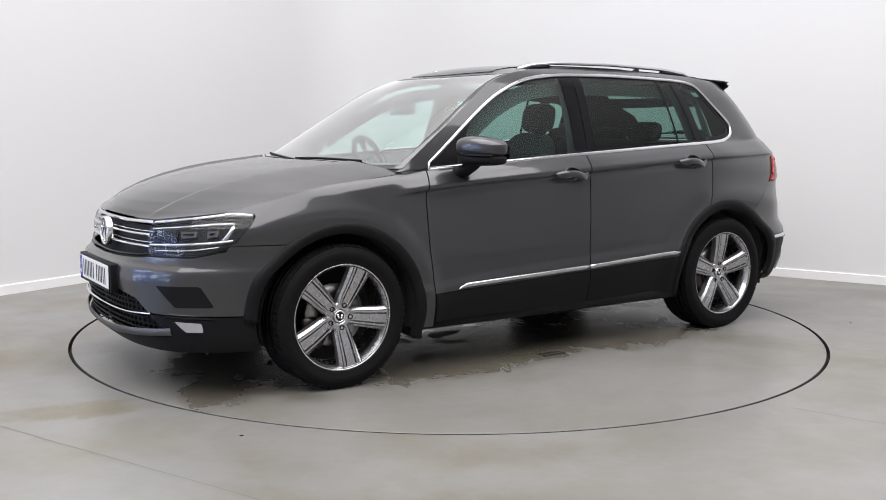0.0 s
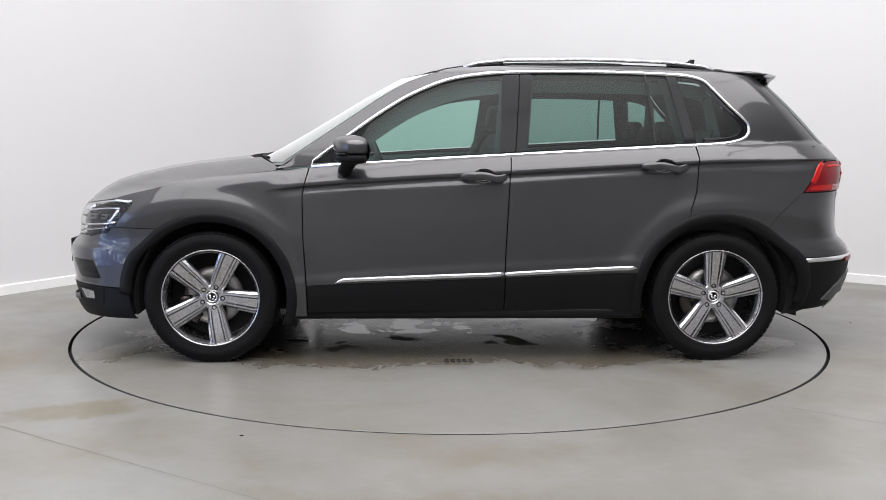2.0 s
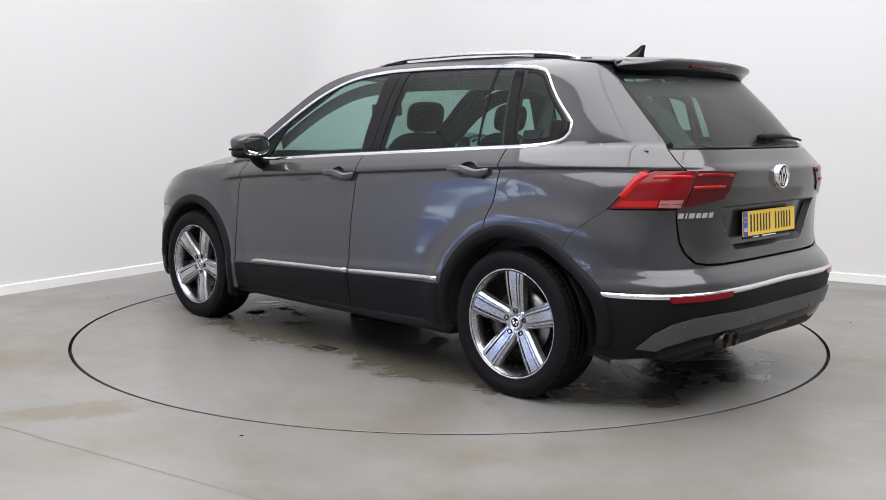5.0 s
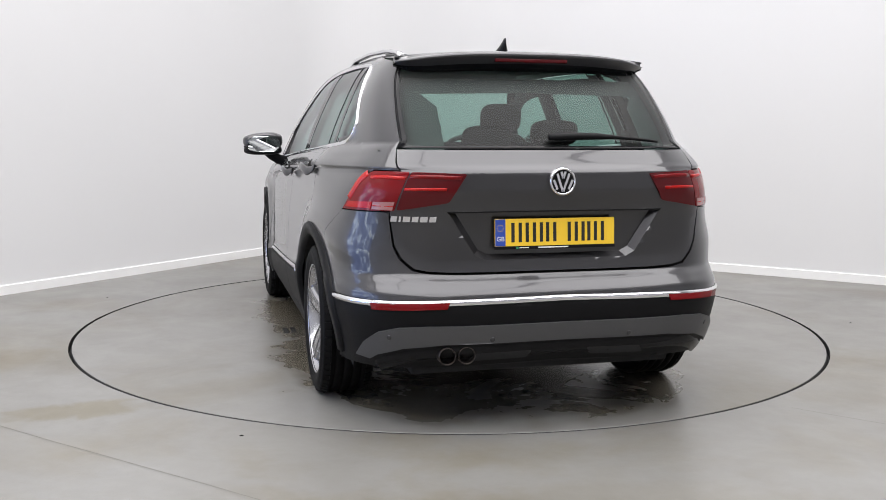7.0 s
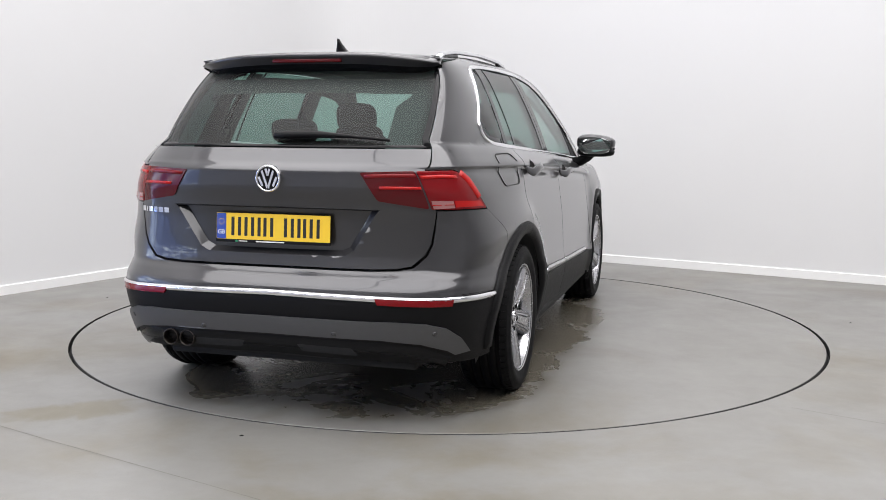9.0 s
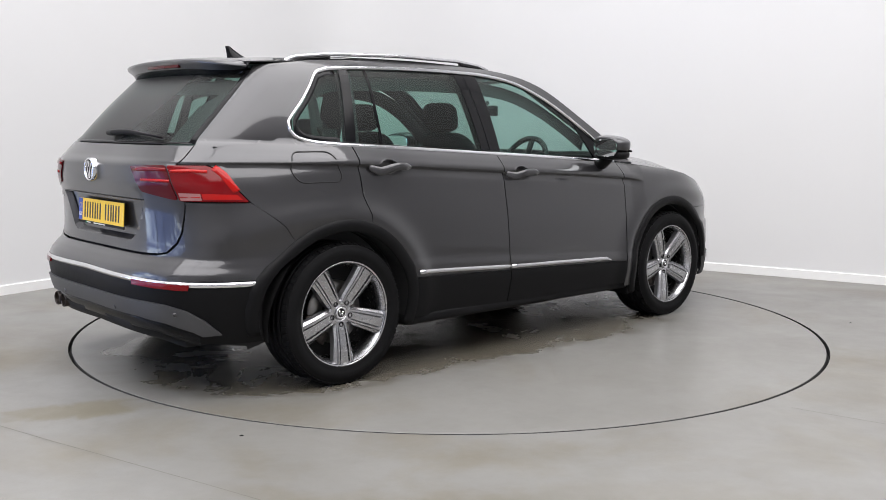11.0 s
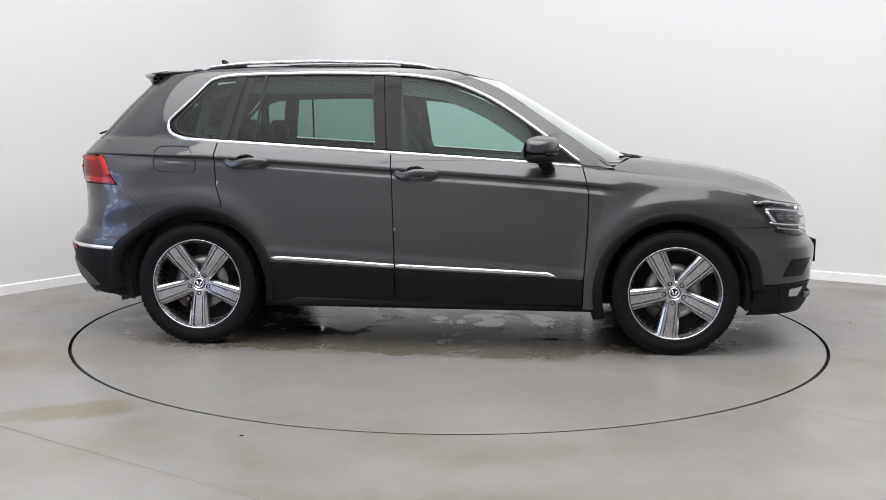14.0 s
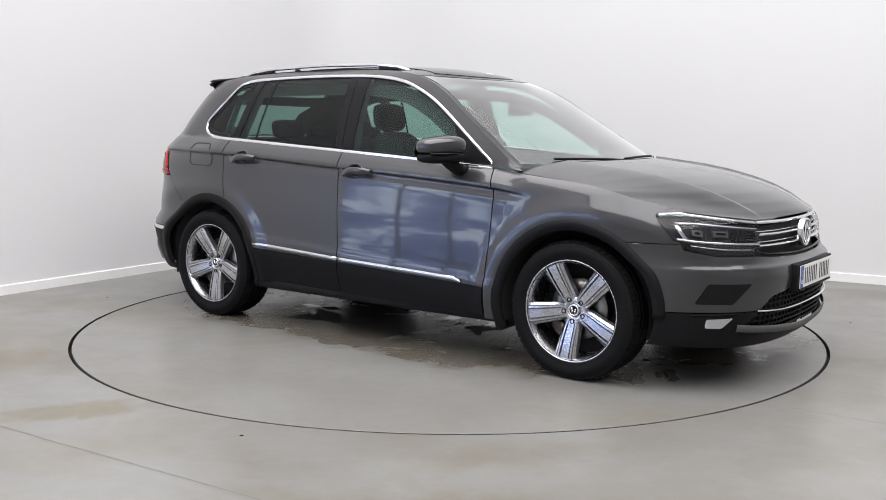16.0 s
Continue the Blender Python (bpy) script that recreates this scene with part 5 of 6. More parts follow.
def build_rear():
    q = lambda y, z: q_at(y, z, True)
    gate = [(-2.015, 1.083), (-2.016, 0.90), (-2.049, 0.772), (-2.075, 0.725), (-2.120, 0.680), (-2.17, 0.670), (-2.253, 0.666), (QC_R, 0.666), (QC_R, 0.712), (q(0.31, 0.716), 0.714), (q(0.35, 0.74), 0.735), (q(0.452, 0.895), 0.895), (q(0.468, 0.912), 0.910),
            (QC_R, 0.914), (QC_R, 1.153), (-1.980, 1.153)]
    panel("tailgate", gate, PAINT, car, "dark grey tailgate", both=True, rim=0.03)
    panel("plate_recess", [(QC_R, 0.708), (q(0.30, 0.712), 0.710), (q(0.35, 0.735), 0.732), (q(0.458, 0.895), 0.897), (q(0.474, 0.914), 0.914), (QC_R, 0.918)], PAINT, car, "recess for the number plate", off=-0.030, both=True, rim=0.0)
    outer = [(QC_R, 0.712), (q(0.31, 0.716), 0.714), (q(0.35, 0.74), 0.735), (q(0.452, 0.895), 0.895), (q(0.468, 0.912), 0.910)]
    inner = [(QC_R, 0.732), (q(0.292, 0.734), 0.734), (q(0.330, 0.752), 0.752), (q(0.425, 0.893), 0.893), (q(0.445, 0.911), 0.911)]
    for s in (1, -1):
        bm = bmesh.new()
        rows = []
        for (qa, za), (qb, zb) in zip(outer, inner):
            a, b = place(np.array(qa), np.array(za), -0.002)[0], place(np.array(qb), np.array(zb), -0.028)[0]
            rows.append([bm.verts.new((p[0], s * p[1], p[2])) for p in (a, a * 0.8 + b * 0.2, b)])
        for a, b in zip(rows, rows[1:]):
            for k in range(2):
                bm.faces.new((a[k], a[k + 1], b[k + 1], b[k]))
        bmesh.ops.recalc_face_normals(bm, faces=bm.faces)
        part("recess_wall", bm, PAINT, car, "slanting wall of the plate recess", smooth=False)
    band("grip_bar", curve([(q(0.46, 0.915), 0.912), (q(0.25, 0.915), 0.914), (QC_R, 0.914)], 0.05), 0.008, GLOSS_BLACK, car, "dark line above the plate recess", off=0.002, both=True)
    rear_glass = [(-1.978, 1.162), (QC_R, 1.162), (QC_R, 1.49), (-1.894, 1.49), (-1.936, 1.33)]
    rg = panel("rear_window", rear_glass, PRIVACY, car, "tinted rear window", off=-0.003, both=True, rim=0.004)
    band("window_border", curve([(-1.976, 1.16), (-1.935, 1.33), (-1.892, 1.50)], 0.04), 0.03, GLOSS_BLACK, rg, "black window border", off=-0.001, side=1, thick=0.001)
    band("window_border", curve([(-1.976, 1.16), (-1.935, 1.33), (-1.892, 1.50)], 0.04), 0.03, GLOSS_BLACK, rg, "black window border", off=-0.001, side=-1, thick=0.001)
    band("window_border", curve([(-1.995, 1.160), (-2.3, 1.160), (QC_R, 1.160)], 0.04), -0.010, GLOSS_BLACK, rg, off=-0.001, both=True, thick=0.001)
    # the crease over the lamps
    low = [(-1.652, 0.788), (-1.769, 0.900), (-2.02, 0.904), (-2.011, 0.90), (-2.041, 0.768), (-2.067, 0.720), (-2.113, 0.672), (-2.17, 0.660), (-2.253, 0.656), (QC_R, 0.656), (QC_R, 0.578), (-2.25, 0.566), (-1.683, 0.556)]
    panel("rear_bumper", low + arc(-1.339, 0.405, 149, 126, 8), PAINT, car, "dark grey rear bumper", both=True)
    band("bumper_chrome", curve([(-1.700, 0.552), (-1.85, 0.556), (-2.05, 0.562), (-2.25, 0.569), (QC_R, 0.576)], 0.05), 0.024, CHROME, car, "chrome strip along the rear bumper", off=0.008, both=True, crown=0.003)
    skirt = [(-1.70, 0.528), (-1.85, 0.532), (-2.05, 0.538), (-2.25, 0.545), (QC_R, 0.552), (QC_R, 0.300), (-2.2, 0.285), (-1.95, 0.270), (-1.80, 0.265), (-1.735, 0.268)]
    panel("rear_skirt", skirt + arc(-1.339, 0.405, 190, 153, 10), PLASTIC, car, "black lower rear bumper", off=0.003, both=True)
    diff = [(-1.878, 0.318), (-1.925, 0.385), (-1.985, 0.432), (-2.06, 0.456), (-2.15, 0.464), (QC_R, 0.467), (QC_R, 0.394), (-2.2, 0.390), (-2.07, 0.372), (-1.975, 0.335), (-1.945, 0.312)]
    panel("diffuser", diff, SATIN_GREY, car, "grey painted rear diffuser", off=0.014, both=True)
    band("diffuser_edge", curve([(-1.955, 0.305), (-2.07, 0.360), (-2.2, 0.380), (QC_R, 0.386)], 0.05), 0.06, GLOSS_BLACK, car, off=0.006, both=True)
    for s in (1, -1):
        panel("skirt_vent", rounded([(-2.30, 0.345), (-2.52, 0.350), (-2.50, 0.318), (-2.28, 0.312)], 0.008), DARK, car, "dark skirt vent", off=0.006, side=s)
    for y in (0.475, 0.395):
        bm = bmesh.new()
        m = pose(-2.145, y, 0.338, 0, -90, 0)
        lathe(bm, [(0.026, -0.25), (0.036, 0.0), (0.036, 0.055), (0.033, 0.058), (0.031, 0.052), (0.030, -0.10), (0.001, -0.10)], "z", 24, m)
        part("exhaust_pipe", bm, STEEL_DARK, car, "round steel exhaust pipe")
    badge("rear_badge", -2.196, 1.030, 0.056, -1)
    plate("rear_plate", float(tail_x(0.823)) + 0.002, 0.823, YELLOW, -1, tilt=-4)
    # model name as plain bars
    y = 0.675
    for w in (0.022, 0.008, 0.026, 0.024, 0.028, 0.026):
        z = 0.880
        panel("name_bar", [(q(y, z), z - 0.011), (q(y - w, z), z - 0.011), (q(y - w, z), z + 0.011), (q(y, z), z + 0.011)], CHROME, car, off=0.004, side=1, rim=0.004)
        y -= w + 0.007
    # wiper on the rear window
    bm = bmesh.new()
    pts = []
    for t in np.linspace(0, 1, 10):
        y = 0.02 - 0.50 * t
        z = 1.190 + 0.012 * math.sin(math.pi * t) - 0.014 * t
        p, n = place(q(abs(y) + 1e-4, z), z, 0.022 - 0.006 * t)
        pts.append((p[0], y, p[2]))
    tube(bm, pts, [0.017, 0.019, 0.020, 0.019, 0.017, 0.012, 0.009, 0.008, 0.008, 0.007], 8, 0.8)
    part("rear_wiper", bm, PLASTIC, car, "black rear window wiper")


STEEL_DARK = material("dark_exhaust_steel", (0.07, 0.06, 0.055), 0.35, 1.0, grain=0.2)


def build_core():
    """Dark inner body behind the panel gaps, the floor pan and what shows beneath."""
    qs = np.concatenate([np.linspace(QC_R, -1.3, 30), np.linspace(-1.25, 1.3, 60), np.linspace(1.34, QC_F, 30)])
    zs = np.linspace(0.22, 1.0, 20)
    for nm, keep in (("inner_body", None),):
        bm = bmesh.new()
        for s in (1, -1):
            Q, Z = np.meshgrid(qs, zs, indexing="ij")
            Z = np.minimum(Z, np.where(Q < 0.9, 9, belt(np.minimum(Q, 2.0)) - 0.08))
            P, N = place(Q.ravel(), Z.ravel(), -0.05)
            P = P.reshape(len(qs), len(zs), 3)
            vs = [[bm.verts.new((p[0], s * p[1], p[2])) for p in r] for r in P]
            for i in range(len(qs) - 1):
                for j in range(len(zs) - 1):
                    c = (P[i, j] + P[i + 1, j + 1]) / 2
                    if min(math.hypot(c[0] - 1.339, c[2] - 0.345), math.hypot(c[0] + 1.339, c[2] - 0.345)) < 0.45 and abs(c[1]) > 0.5:
                        continue
                    try:
                        bm.faces.new((vs[i][j], vs[i + 1][j], vs[i + 1][j + 1], vs[i][j + 1]))
                    except ValueError:
                        pass
        part(nm, bm, DARK, car, "dark inner body behind the panel gaps")
    bm = bmesh.new()
    box(bm, -2.02, 2.06, -0.58, 0.58, 0.225, 0.26, 0.01)
    box(bm, -0.93, 0.93, -0.80, 0.80, 0.222, 0.258, 0.01)
    part("floor_pan", bm, DARK, car, "dark underbody")
    for x in (1.339, -1.339):
        bm = bmesh.new()
        tube(bm, [(x, -0.70, 0.33), (x, 0.70, 0.33)], 0.035, 10)
        tube(bm, [(x - 0.1, -0.62, 0.27), (x - 0.12, 0.62, 0.27)], 0.03, 8)
        part("axle", bm, DARK, car, "dark axle beam")


# ---- wheels ----
def wheel_meshes():
    out = {}
    bm = bmesh.new()
    prof = [(0.246, -0.112), (0.258, -0.118), (0.300, -0.124), (0.325, -0.120), (0.338, -0.105), (0.3445, -0.085)]
    for y in (-0.06, -0.02, 0.02, 0.06):
        prof += [(0.3455, y - 0.014), (0.3455, y - 0.005), (0.338, y - 0.0045), (0.338, y + 0.0045), (0.3455, y + 0.005)]
    prof += [(0.3445, 0.085), (0.338, 0.104), (0.331, 0.113), (0.327, 0.113), (0.318, 0.121), (0.300, 0.1235), (0.282, 0.121), (0.279, 0.119), (0.268, 0.118), (0.258, 0.114), (0.246, 0.108)]
    lathe(bm, prof, "y", 96)
    # shoulder blocks
    bmesh.ops.recalc_face_normals(bm, faces=bm.faces)
    out["tyre"] = mesh_of("tyre", bm, RUBBER)
    bm = bmesh.new()
    for k in range(64):
        a = 2 * math.pi * k / 64
        for s in (1, -1):
            m = Matrix.Rotation(-a, 4, "Y") @ Matrix.Translation((0.3405, s * 0.094, 0)) @ Matrix.Rotation(radians(s * 18), 4, "Z")
            made = bmesh.ops.create_cube(bm, size=1, matrix=m @ Matrix.Diagonal((0.010, 0.030, 0.026, 1)))
    out["tread"] = mesh_of("tread", bm, RUBBER, smooth=False)
    bm = bmesh.new()
    lathe(bm, [(0.236, -0.10), (0.232, 0.05), (0.236, 0.088), (0.243, 0.096), (0.246, 0.106), (0.252, 0.113), (0.256, 0.113), (0.258, 0.108)], "y", 96)
    bmesh.ops.recalc_face_normals(bm, faces=bm.faces)
    out["rim"] = mesh_of("rim", bm, ALLOY)
    # one spoke: flat machined face with two deep flutes
    bm = bmesh.new()
    rows = []
    half_sect = [(0.36, -0.003), (0.38, -0.016), (0.47, -0.016), (0.50, 0.0), (0.66, -0.001), (0.68, -0.006), (0.73, -0.006), (0.75, -0.003), (0.96, -0.012), (1.0, -0.018), (0.97, -0.046)]
    sect = [(-u, d) for u, d in half_sect[::-1]] + half_sect
    for k in range(13):
        t = k / 12
        r = 0.040 + (0.243 - 0.040) * t
        half = 0.035 + 0.006 * min(1, t / 0.2) + 0.019 * t
        h = 0.070 + 0.030 * math.sin(t * math.pi / 2) + 0.004 * t
        fl = min(1, max(0.0, (t - 0.12) / 0.15))
        row = []
        for u, d in sect:
            dd = d * fl if -0.95 < u < 0.95 else d
            row.append(bm.verts.new((u * half, h + dd, r)))
        rows.append(row)
    for a, b in zip(rows, rows[1:]):
        for k in range(len(sect) - 1):
            f = bm.faces.new((a[k], a[k + 1], b[k + 1], b[k]))
            f.material_index = 1 if min(k, 20 - k) in (0, 1, 4, 5, 8) else 0
            f.smooth = False
    bm.faces.new(rows[-1])
    bmesh.ops.recalc_face_normals(bm, faces=bm.faces)
    out["spoke"] = mesh_of("spoke", bm, [ALLOY, ALLOY_DARK], smooth=False)
    bm = bmesh.new()
    lathe(bm, [(0.070, 0.030), (0.070, 0.060), (0.060, 0.0715), (0.034, 0.0735), (0.034, 0.05)], "y", 40)
    bmesh.ops.recalc_face_normals(bm, faces=bm.faces)
    out["hub"] = mesh_of("hub", bm, ALLOY)
    bm = bmesh.new()
    lathe(bm, [(0.0005, 0.0755), (0.022, 0.0765), (0.023, 0.0785), (0.028, 0.0785), (0.031, 0.075), (0.031, 0.06)], "y", 32)
    for k, (w0, w1) in enumerate(((-0.012, -0.002), (0.012, 0.002), (-0.005, -0.016), (0.005, 0.016))):
        box(bm, min(w0, w1), max(w0, w1), 0.0755, 0.0785, -0.014 + 0.004 * k, -0.002 + 0.005 * k)
    bmesh.ops.recalc_face_normals(bm, faces=bm.faces)
    for f in bm.faces:
        f.material_index = 1 if len(f.verts) == 4 and f.calc_center_median().y < 0.0775 and math.hypot(f.calc_center_median().x, f.calc_center_median().z) < 0.0222 and f.calc_area() < 6e-5 and f.normal.y > 0.9 else 0
    out["hub_cap"] = mesh_of("hub_cap", bm, [CHROME, GLOSS_BLACK])
    bm = bmesh.new()
    lathe(bm, [(0.0005, 0.066), (0.008, 0.067), (0.0085, 0.0745), (0.0125, 0.0748), (0.0135, 0.066)], "y", 16)
    bmesh.ops.recalc_face_normals(bm, faces=bm.faces)
    out["bolt"] = mesh_of("bolt", bm, GLOSS_BLACK)
    bm = bmesh.new()
    lathe(bm, [(0.07, 0.0), (0.075, 0.018), (0.155, 0.018), (0.155, -0.008), (0.07, -0.008)], "y", 48)
    bmesh.ops.recalc_face_normals(bm, faces=bm.faces)
    out["brake_disc"] = mesh_of("brake_disc", bm, STEEL)
    bm = bmesh.new()
    rows = []
    for k in range(9):
        a = radians(-30 + 60 * k / 8)
        rows.append([bm.verts.new((r * math.cos(a), y, r * math.sin(a))) for r, y in ((0.112, 0.045), (0.172, 0.045), (0.180, 0.02), (0.172, -0.03), (0.112, -0.03))])
    for a, b in zip(rows, rows[1:]):
        for k in range(5):
            bm.faces.new((a[k], a[(k + 1) % 5], b[(k + 1) % 5], b[k]))
    bm.faces.new(rows[0]), bm.faces.new(rows[-1])
    bmesh.ops.recalc_face_normals(bm, faces=bm.faces)
    out["brake_caliper"] = mesh_of("brake_caliper", bm, STEEL_DARK)
    bm = bmesh.new()
    lathe(bm, [(0.001, -0.06), (0.234, -0.06)], "y", 48)
    out["backing"] = mesh_of("backing", bm, DARK)
    return out


def build_wheels():
    me = wheel_meshes()
    for cx, s, turn in ((1.339, 1, 11), (-1.339, 1, -36), (1.339, -1, -8), (-1.339, -1, 0)):
        w = new("wheel")
        w.parent = car
        w.matrix_basis = pose(cx, s * 0.782, 0.345, 0, 0, 0 if s > 0 else 180)
        w["label"] = "five-spoke machined alloy wheel with black tyre"
        for nm in ("tyre", "rim", "hub", "hub_cap", "brake_disc", "brake_caliper", "backing"):
            ob = part(nm, me[nm], None, w, {"tyre": "black tyre", "brake_disc": "grey steel brake disc"}.get(nm, ""))
            if nm == "brake_caliper":
                ob.matrix_basis = pose(0, 0, 0, 0, 30, 0)
        part("tread", me["tread"], None, w)["kind"] = "stuff"
        for k in range(5):
            part("spoke", me["spoke"], None, w).matrix_basis = pose(0, 0, 0, 0, 180 + turn + 72 * k, 0)
            a = radians(180 + turn + 72 * k)
            part("bolt", me["bolt"], None, w).matrix_basis = Matrix.Translation((0.056 * math.sin(a), 0.003, 0.056 * math.cos(a)))


# ---- inside the car ----
def cushion(bm, cx, cy, cz, sx, sy, sz, power=0.55, lean=0.0):
    made = bmesh.ops.create_uvsphere(bm, u_segments=20, v_segments=14, radius=1)["verts"]
    for v in made:
        e = [math.copysign(abs(c) ** power, c) for c in v.co]
        v.co = (cx + e[0] * sx + e[2] * sz * lean, cy + e[1] * sy, cz + e[2] * sz)


def build_inside():
    for x, y, nm in ((0.12, 0.37, "front_seat"), (0.12, -0.37, "front_seat")):
        bm = bmesh.new()
        cushion(bm, x + 0.10, y, 0.60, 0.26, 0.25, 0.09)
        seat = part(nm, bm, CLOTH, car, "black cloth front seat")
        bm = bmesh.new()
        cushion(bm, x - 0.24, y, 0.90, 0.075, 0.23, 0.31, 0.6, lean=-0.30)
        part("backrest", bm, CLOTH, seat)
        bm = bmesh.new()
        cushion(bm, x - 0.375, y, 1.295, 0.050, 0.125, 0.085, 0.6, lean=-0.15)
        part("headrest", bm, CLOTH, seat)
        bm = bmesh.new()
        for d in (-0.06, 0.06):
            tube(bm, [(x - 0.33, y + d, 1.15), (x - 0.365, y + d, 1.24)], 0.006, 6)
        part("headrest_post", bm, SATIN, seat)
    bm = bmesh.new()
    cushion(bm, -0.72, 0, 0.62, 0.27, 0.62, 0.09, 0.5)
    bench = part("rear_bench", bm, CLOTH, car, "black cloth rear bench")
    bm = bmesh.new()
    cushion(bm, -1.03, 0, 0.90, 0.07, 0.62, 0.27, 0.5, lean=-0.35)
    part("backrest", bm, CLOTH, bench)
    for y, h in ((0.36, 1.215), (-0.36, 1.215), (0.0, 1.185)):
        bm = bmesh.new()
        cushion(bm, -1.16, y, h, 0.045, 0.125, 0.065, 0.6, lean=-0.15)
        part("headrest", bm, CLOTH, bench)
    # dashboard, steering wheel, mirror
    bm = bmesh.new()
    rows = []
    for y in np.linspace(-0.72, 0.72, 25):
        hump = 0.05 * math.exp(-((y + 0.37) / 0.16) ** 2)
        sec = [(1.05 - 0.16 * abs(y / 0.72) ** 2, 0.99), (0.90 - 0.1 * abs(y / 0.72) ** 2, 1.015), (0.70, 1.0 + hump), (0.62, 0.97 + hump), (0.60, 0.80), (0.70, 0.62), (0.9, 0.6)]
        rows.append([bm.verts.new((x, y, z)) for x, z in sec])
    for a, b in zip(rows, rows[1:]):
        for k in range(6):
            bm.faces.new((a[k], a[k + 1], b[k + 1], b[k]))
    bmesh.ops.recalc_face_normals(bm, faces=bm.faces)
    part("dashboard", bm, TRIM, car, "dark grey dashboard")
    bm = bmesh.new()
    m = pose(0.47, -0.37, 1.015, 0, -66, 0)
    lathe(bm, [(0.170 + 0.017 * math.cos(a), 0.017 * math.sin(a)) for a in [2 * math.pi * k / 10 for k in range(11)]], "z", 40, m)
    wheel_ob = part("steering_wheel", bm, TRIM, car, "black steering wheel")
    bm = bmesh.new()
    lathe(bm, [(0.001, 0.015), (0.055, 0.01), (0.06, -0.02), (0.03, -0.16)], "z", 20, m)
    for a in (0, 180, 270):
        c = Matrix.Rotation(radians(a), 4, "Z")
        made = bmesh.ops.create_cube(bm, size=1, matrix=m @ c @ Matrix.Translation((0.11, 0, -0.005)) @ Matrix.Diagonal((0.12, 0.035, 0.016, 1)))
    part("steering_boss", bm, TRIM, wheel_ob)
    bm = bmesh.new()
    box(bm, 0.455, 0.48, -0.125, 0.125, 1.310, 1.380, 0.012)
    tube(bm, [(0.47, 0, 1.37), (0.505, 0, 1.402)], 0.014, 8)
    part("rear_view_mirror", bm, TRIM, car, "black interior mirror")
    # roof lining, parcel cover and inner door trims
    g = [[(x, f * 0.5, min(rail_z(x), 1.56) + 0.02 * (1 - f * f) - 0.012) for f in np.linspace(-1, 1, 11)] for x in np.linspace(0.15, -1.62, 20)]
    patch("headlining", g, LINING, car, "grey headlining", rim=0.0)
    bm = bmesh.new()
    box(bm, -1.95, -1.14, -0.62, 0.62, 1.055, 1.07, 0.004)
    part("parcel_cover", bm, TRIM, car, "dark luggage cover")
    for s in (1, -1):
        bm = bmesh.new()
        pts = [(0.85, 1.02), (-0.27, 1.085), (-1.4, 1.145), (-1.9, 1.15)]
        rows = []
        for x in np.linspace(0.86, -1.92, 30):
            z = float(np.interp(x, [p[0] for p in pts][::-1], [p[1] for p in pts][::-1]))
            yo = float(skin(np.array([max(x, -1.85)]), np.array([z]))[0, 1]) - 0.02 if x > -1.8 else 0.70
            rows.append([bm.verts.new((x, s * yo, z)), bm.verts.new((x, s * (yo - 0.04), z - 0.01)), bm.verts.new((x, s * (yo - 0.07), z - 0.25)), bm.verts.new((x, s * (yo - 0.06), 0.40))])
        for a, b in zip(rows, rows[1:]):
            for k in range(3):
                bm.faces.new((a[k], a[k + 1], b[k + 1], b[k]))
        bmesh.ops.recalc_face_normals(bm, faces=bm.faces)
        part("door_trim", bm, TRIM, car, "dark inner door trim")
        # inner pillars
        bm = bmesh.new()
        rows = []
        for q in np.linspace(-1.50, -1.985, 12):
            rows.append([bm.verts.new((p[0], s * p[1], p[2])) for p in (place(np.array(q), np.array(z), -0.10)[0] for z in np.linspace(1.07, 1.50, 10))])
        for a, b in zip(rows, rows[1:]):
            for k in range(9):
                bm.faces.new((a[k], a[k + 1], b[k + 1], b[k]))
        bmesh.ops.recalc_face_normals(bm, faces=bm.faces)
        part("inner_pillar", bm, TRIM, car, "dark inner tailgate pillar trim")
        top_line = [p for p in DLO if -1.42 < p[0] < 0.66 and p[1] > 1.16]
        band("inner_roof_rail", top_line, 0.085, TRIM, car, "dark inner roof rail trim", off=-0.055, side=s, thick=-0.004)
        frame_q = [(-1.985, 1.165), (-1.94, 1.33), (-1.90, 1.485), (QC_R, 1.485), (QC_R, 1.425), (-2.05, 1.415), (-2.13, 1.36), (-2.15, 1.20), (-2.15, 1.165)]
        panel("inner_gate_trim", frame_q, TRIM, car, "dark inner tailgate trim", off=-0.045, side=s, rim=0.0)
        for (xa, za), (xb, zb), w in (((-0.24, 1.09), (-0.29, 1.52), 0.09), ((-1.19, 1.15), (-1.12, 1.51), 0.05), ((0.80, 1.08), (0.20, 1.47), 0.035)):
            bm = bmesh.new()
            rows = []
            for t in np.linspace(0, 1, 8):
                x, z = xa + (xb - xa) * t, za + (zb - za) * t
                yo = float(cabin(z)) - 0.035
                rows.append([bm.verts.new((x - w, s * yo, z)), bm.verts.new((x, s * (yo - 0.02), z)), bm.verts.new((x + w, s * yo, z))])
            for a, b in zip(rows, rows[1:]):
                for k in range(2):
                    bm.faces.new((a[k], a[k + 1], b[k + 1], b[k]))
            bmesh.ops.recalc_face_normals(bm, faces=bm.faces)
            part("inner_pillar", bm, TRIM, car, "dark inner pillar trim")


build_core()
for side_sign in (1, -1):
    build_side(side_sign)
build_top()
build_front()
build_rear()
build_wheels()
build_inside()


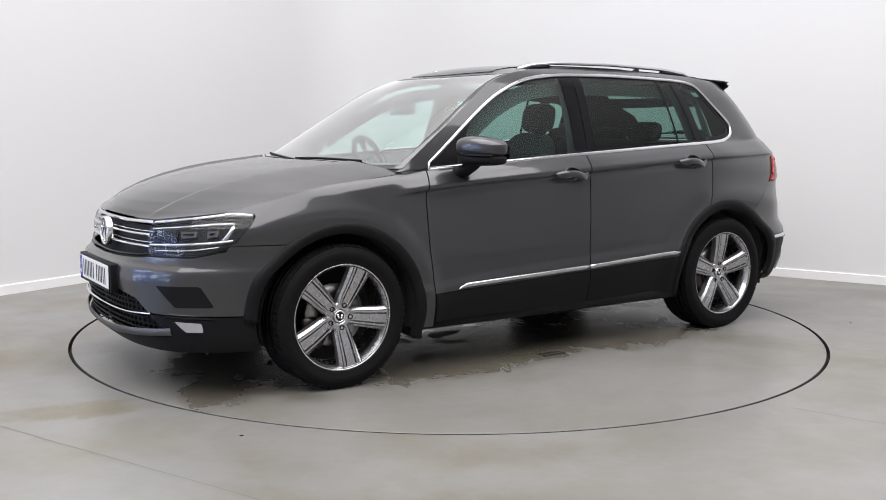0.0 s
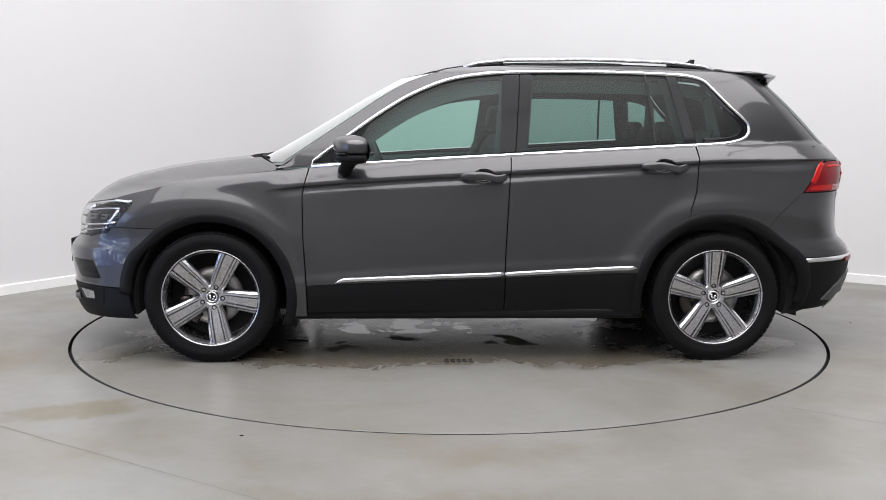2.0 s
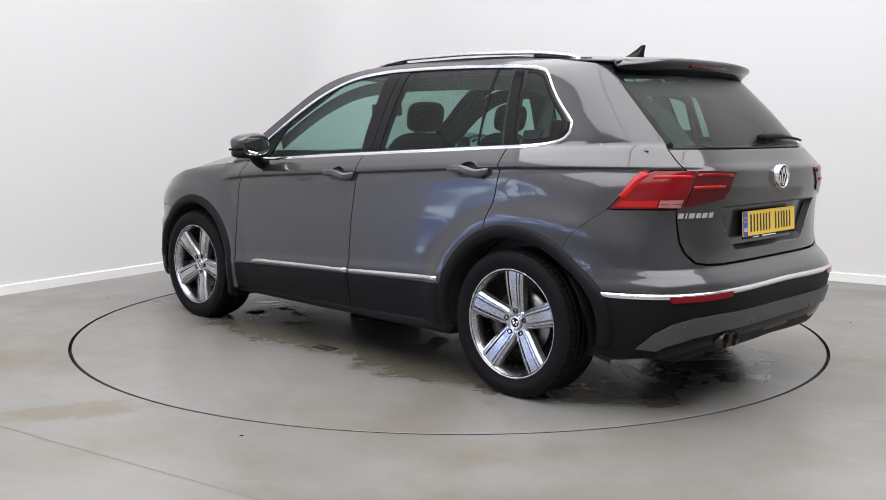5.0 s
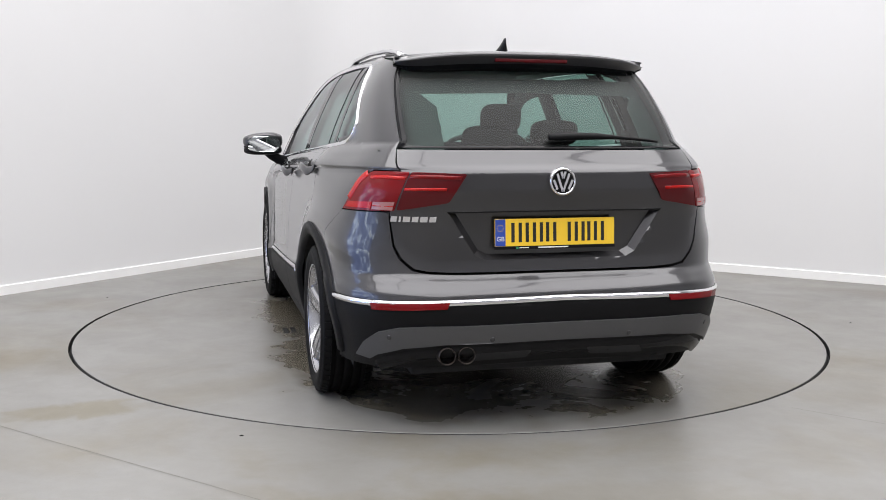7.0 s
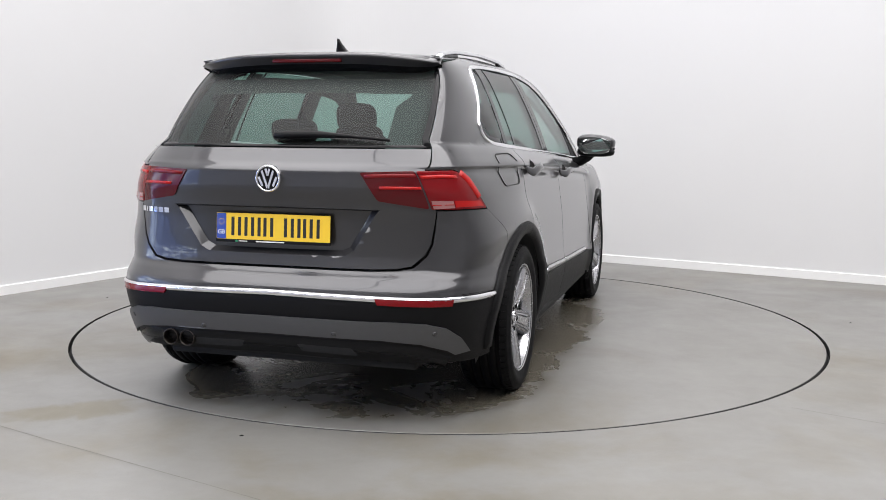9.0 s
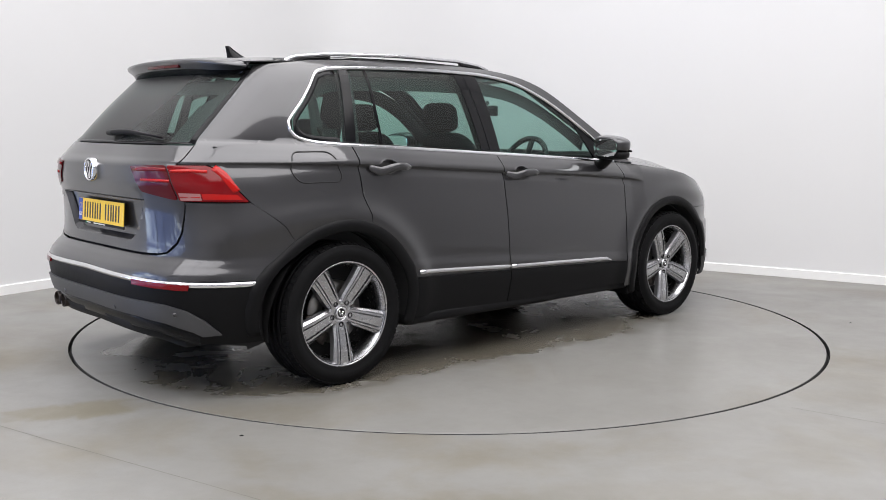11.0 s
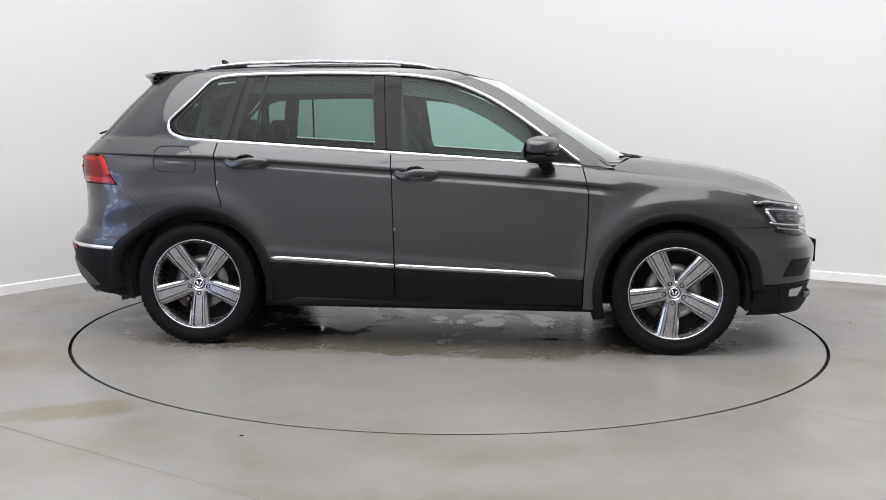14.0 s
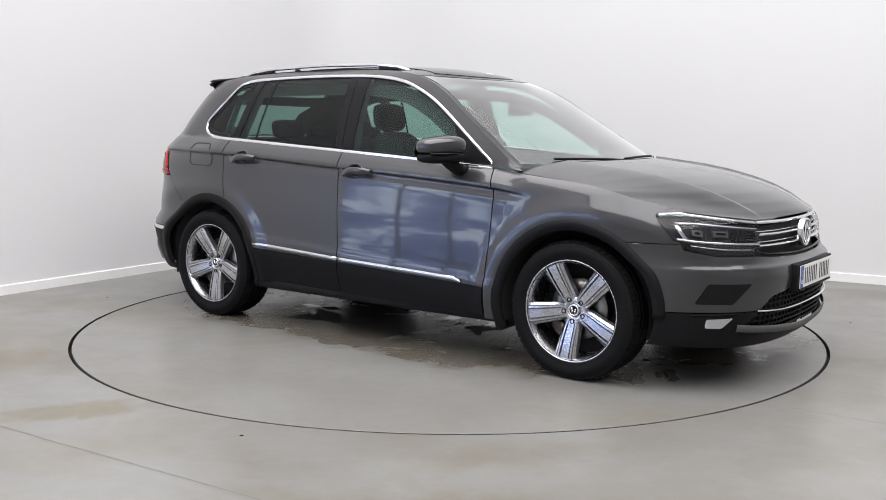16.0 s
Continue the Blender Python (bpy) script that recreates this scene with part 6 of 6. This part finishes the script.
# ---- what moves: the turntable and the car on it ----
def motions():
    times = [k * 0.5 for k in range(33)]
    walk(turntable, [(t, pose(0, 0, 0, 0, 0, turned(t))) for t in times])
    walk(car, [(t, pose(0, 0, 0, 0, 0, turned(t)) @ pose(CAR_OFF[0], CAR_OFF[1], 0)) for t in times])


motions()
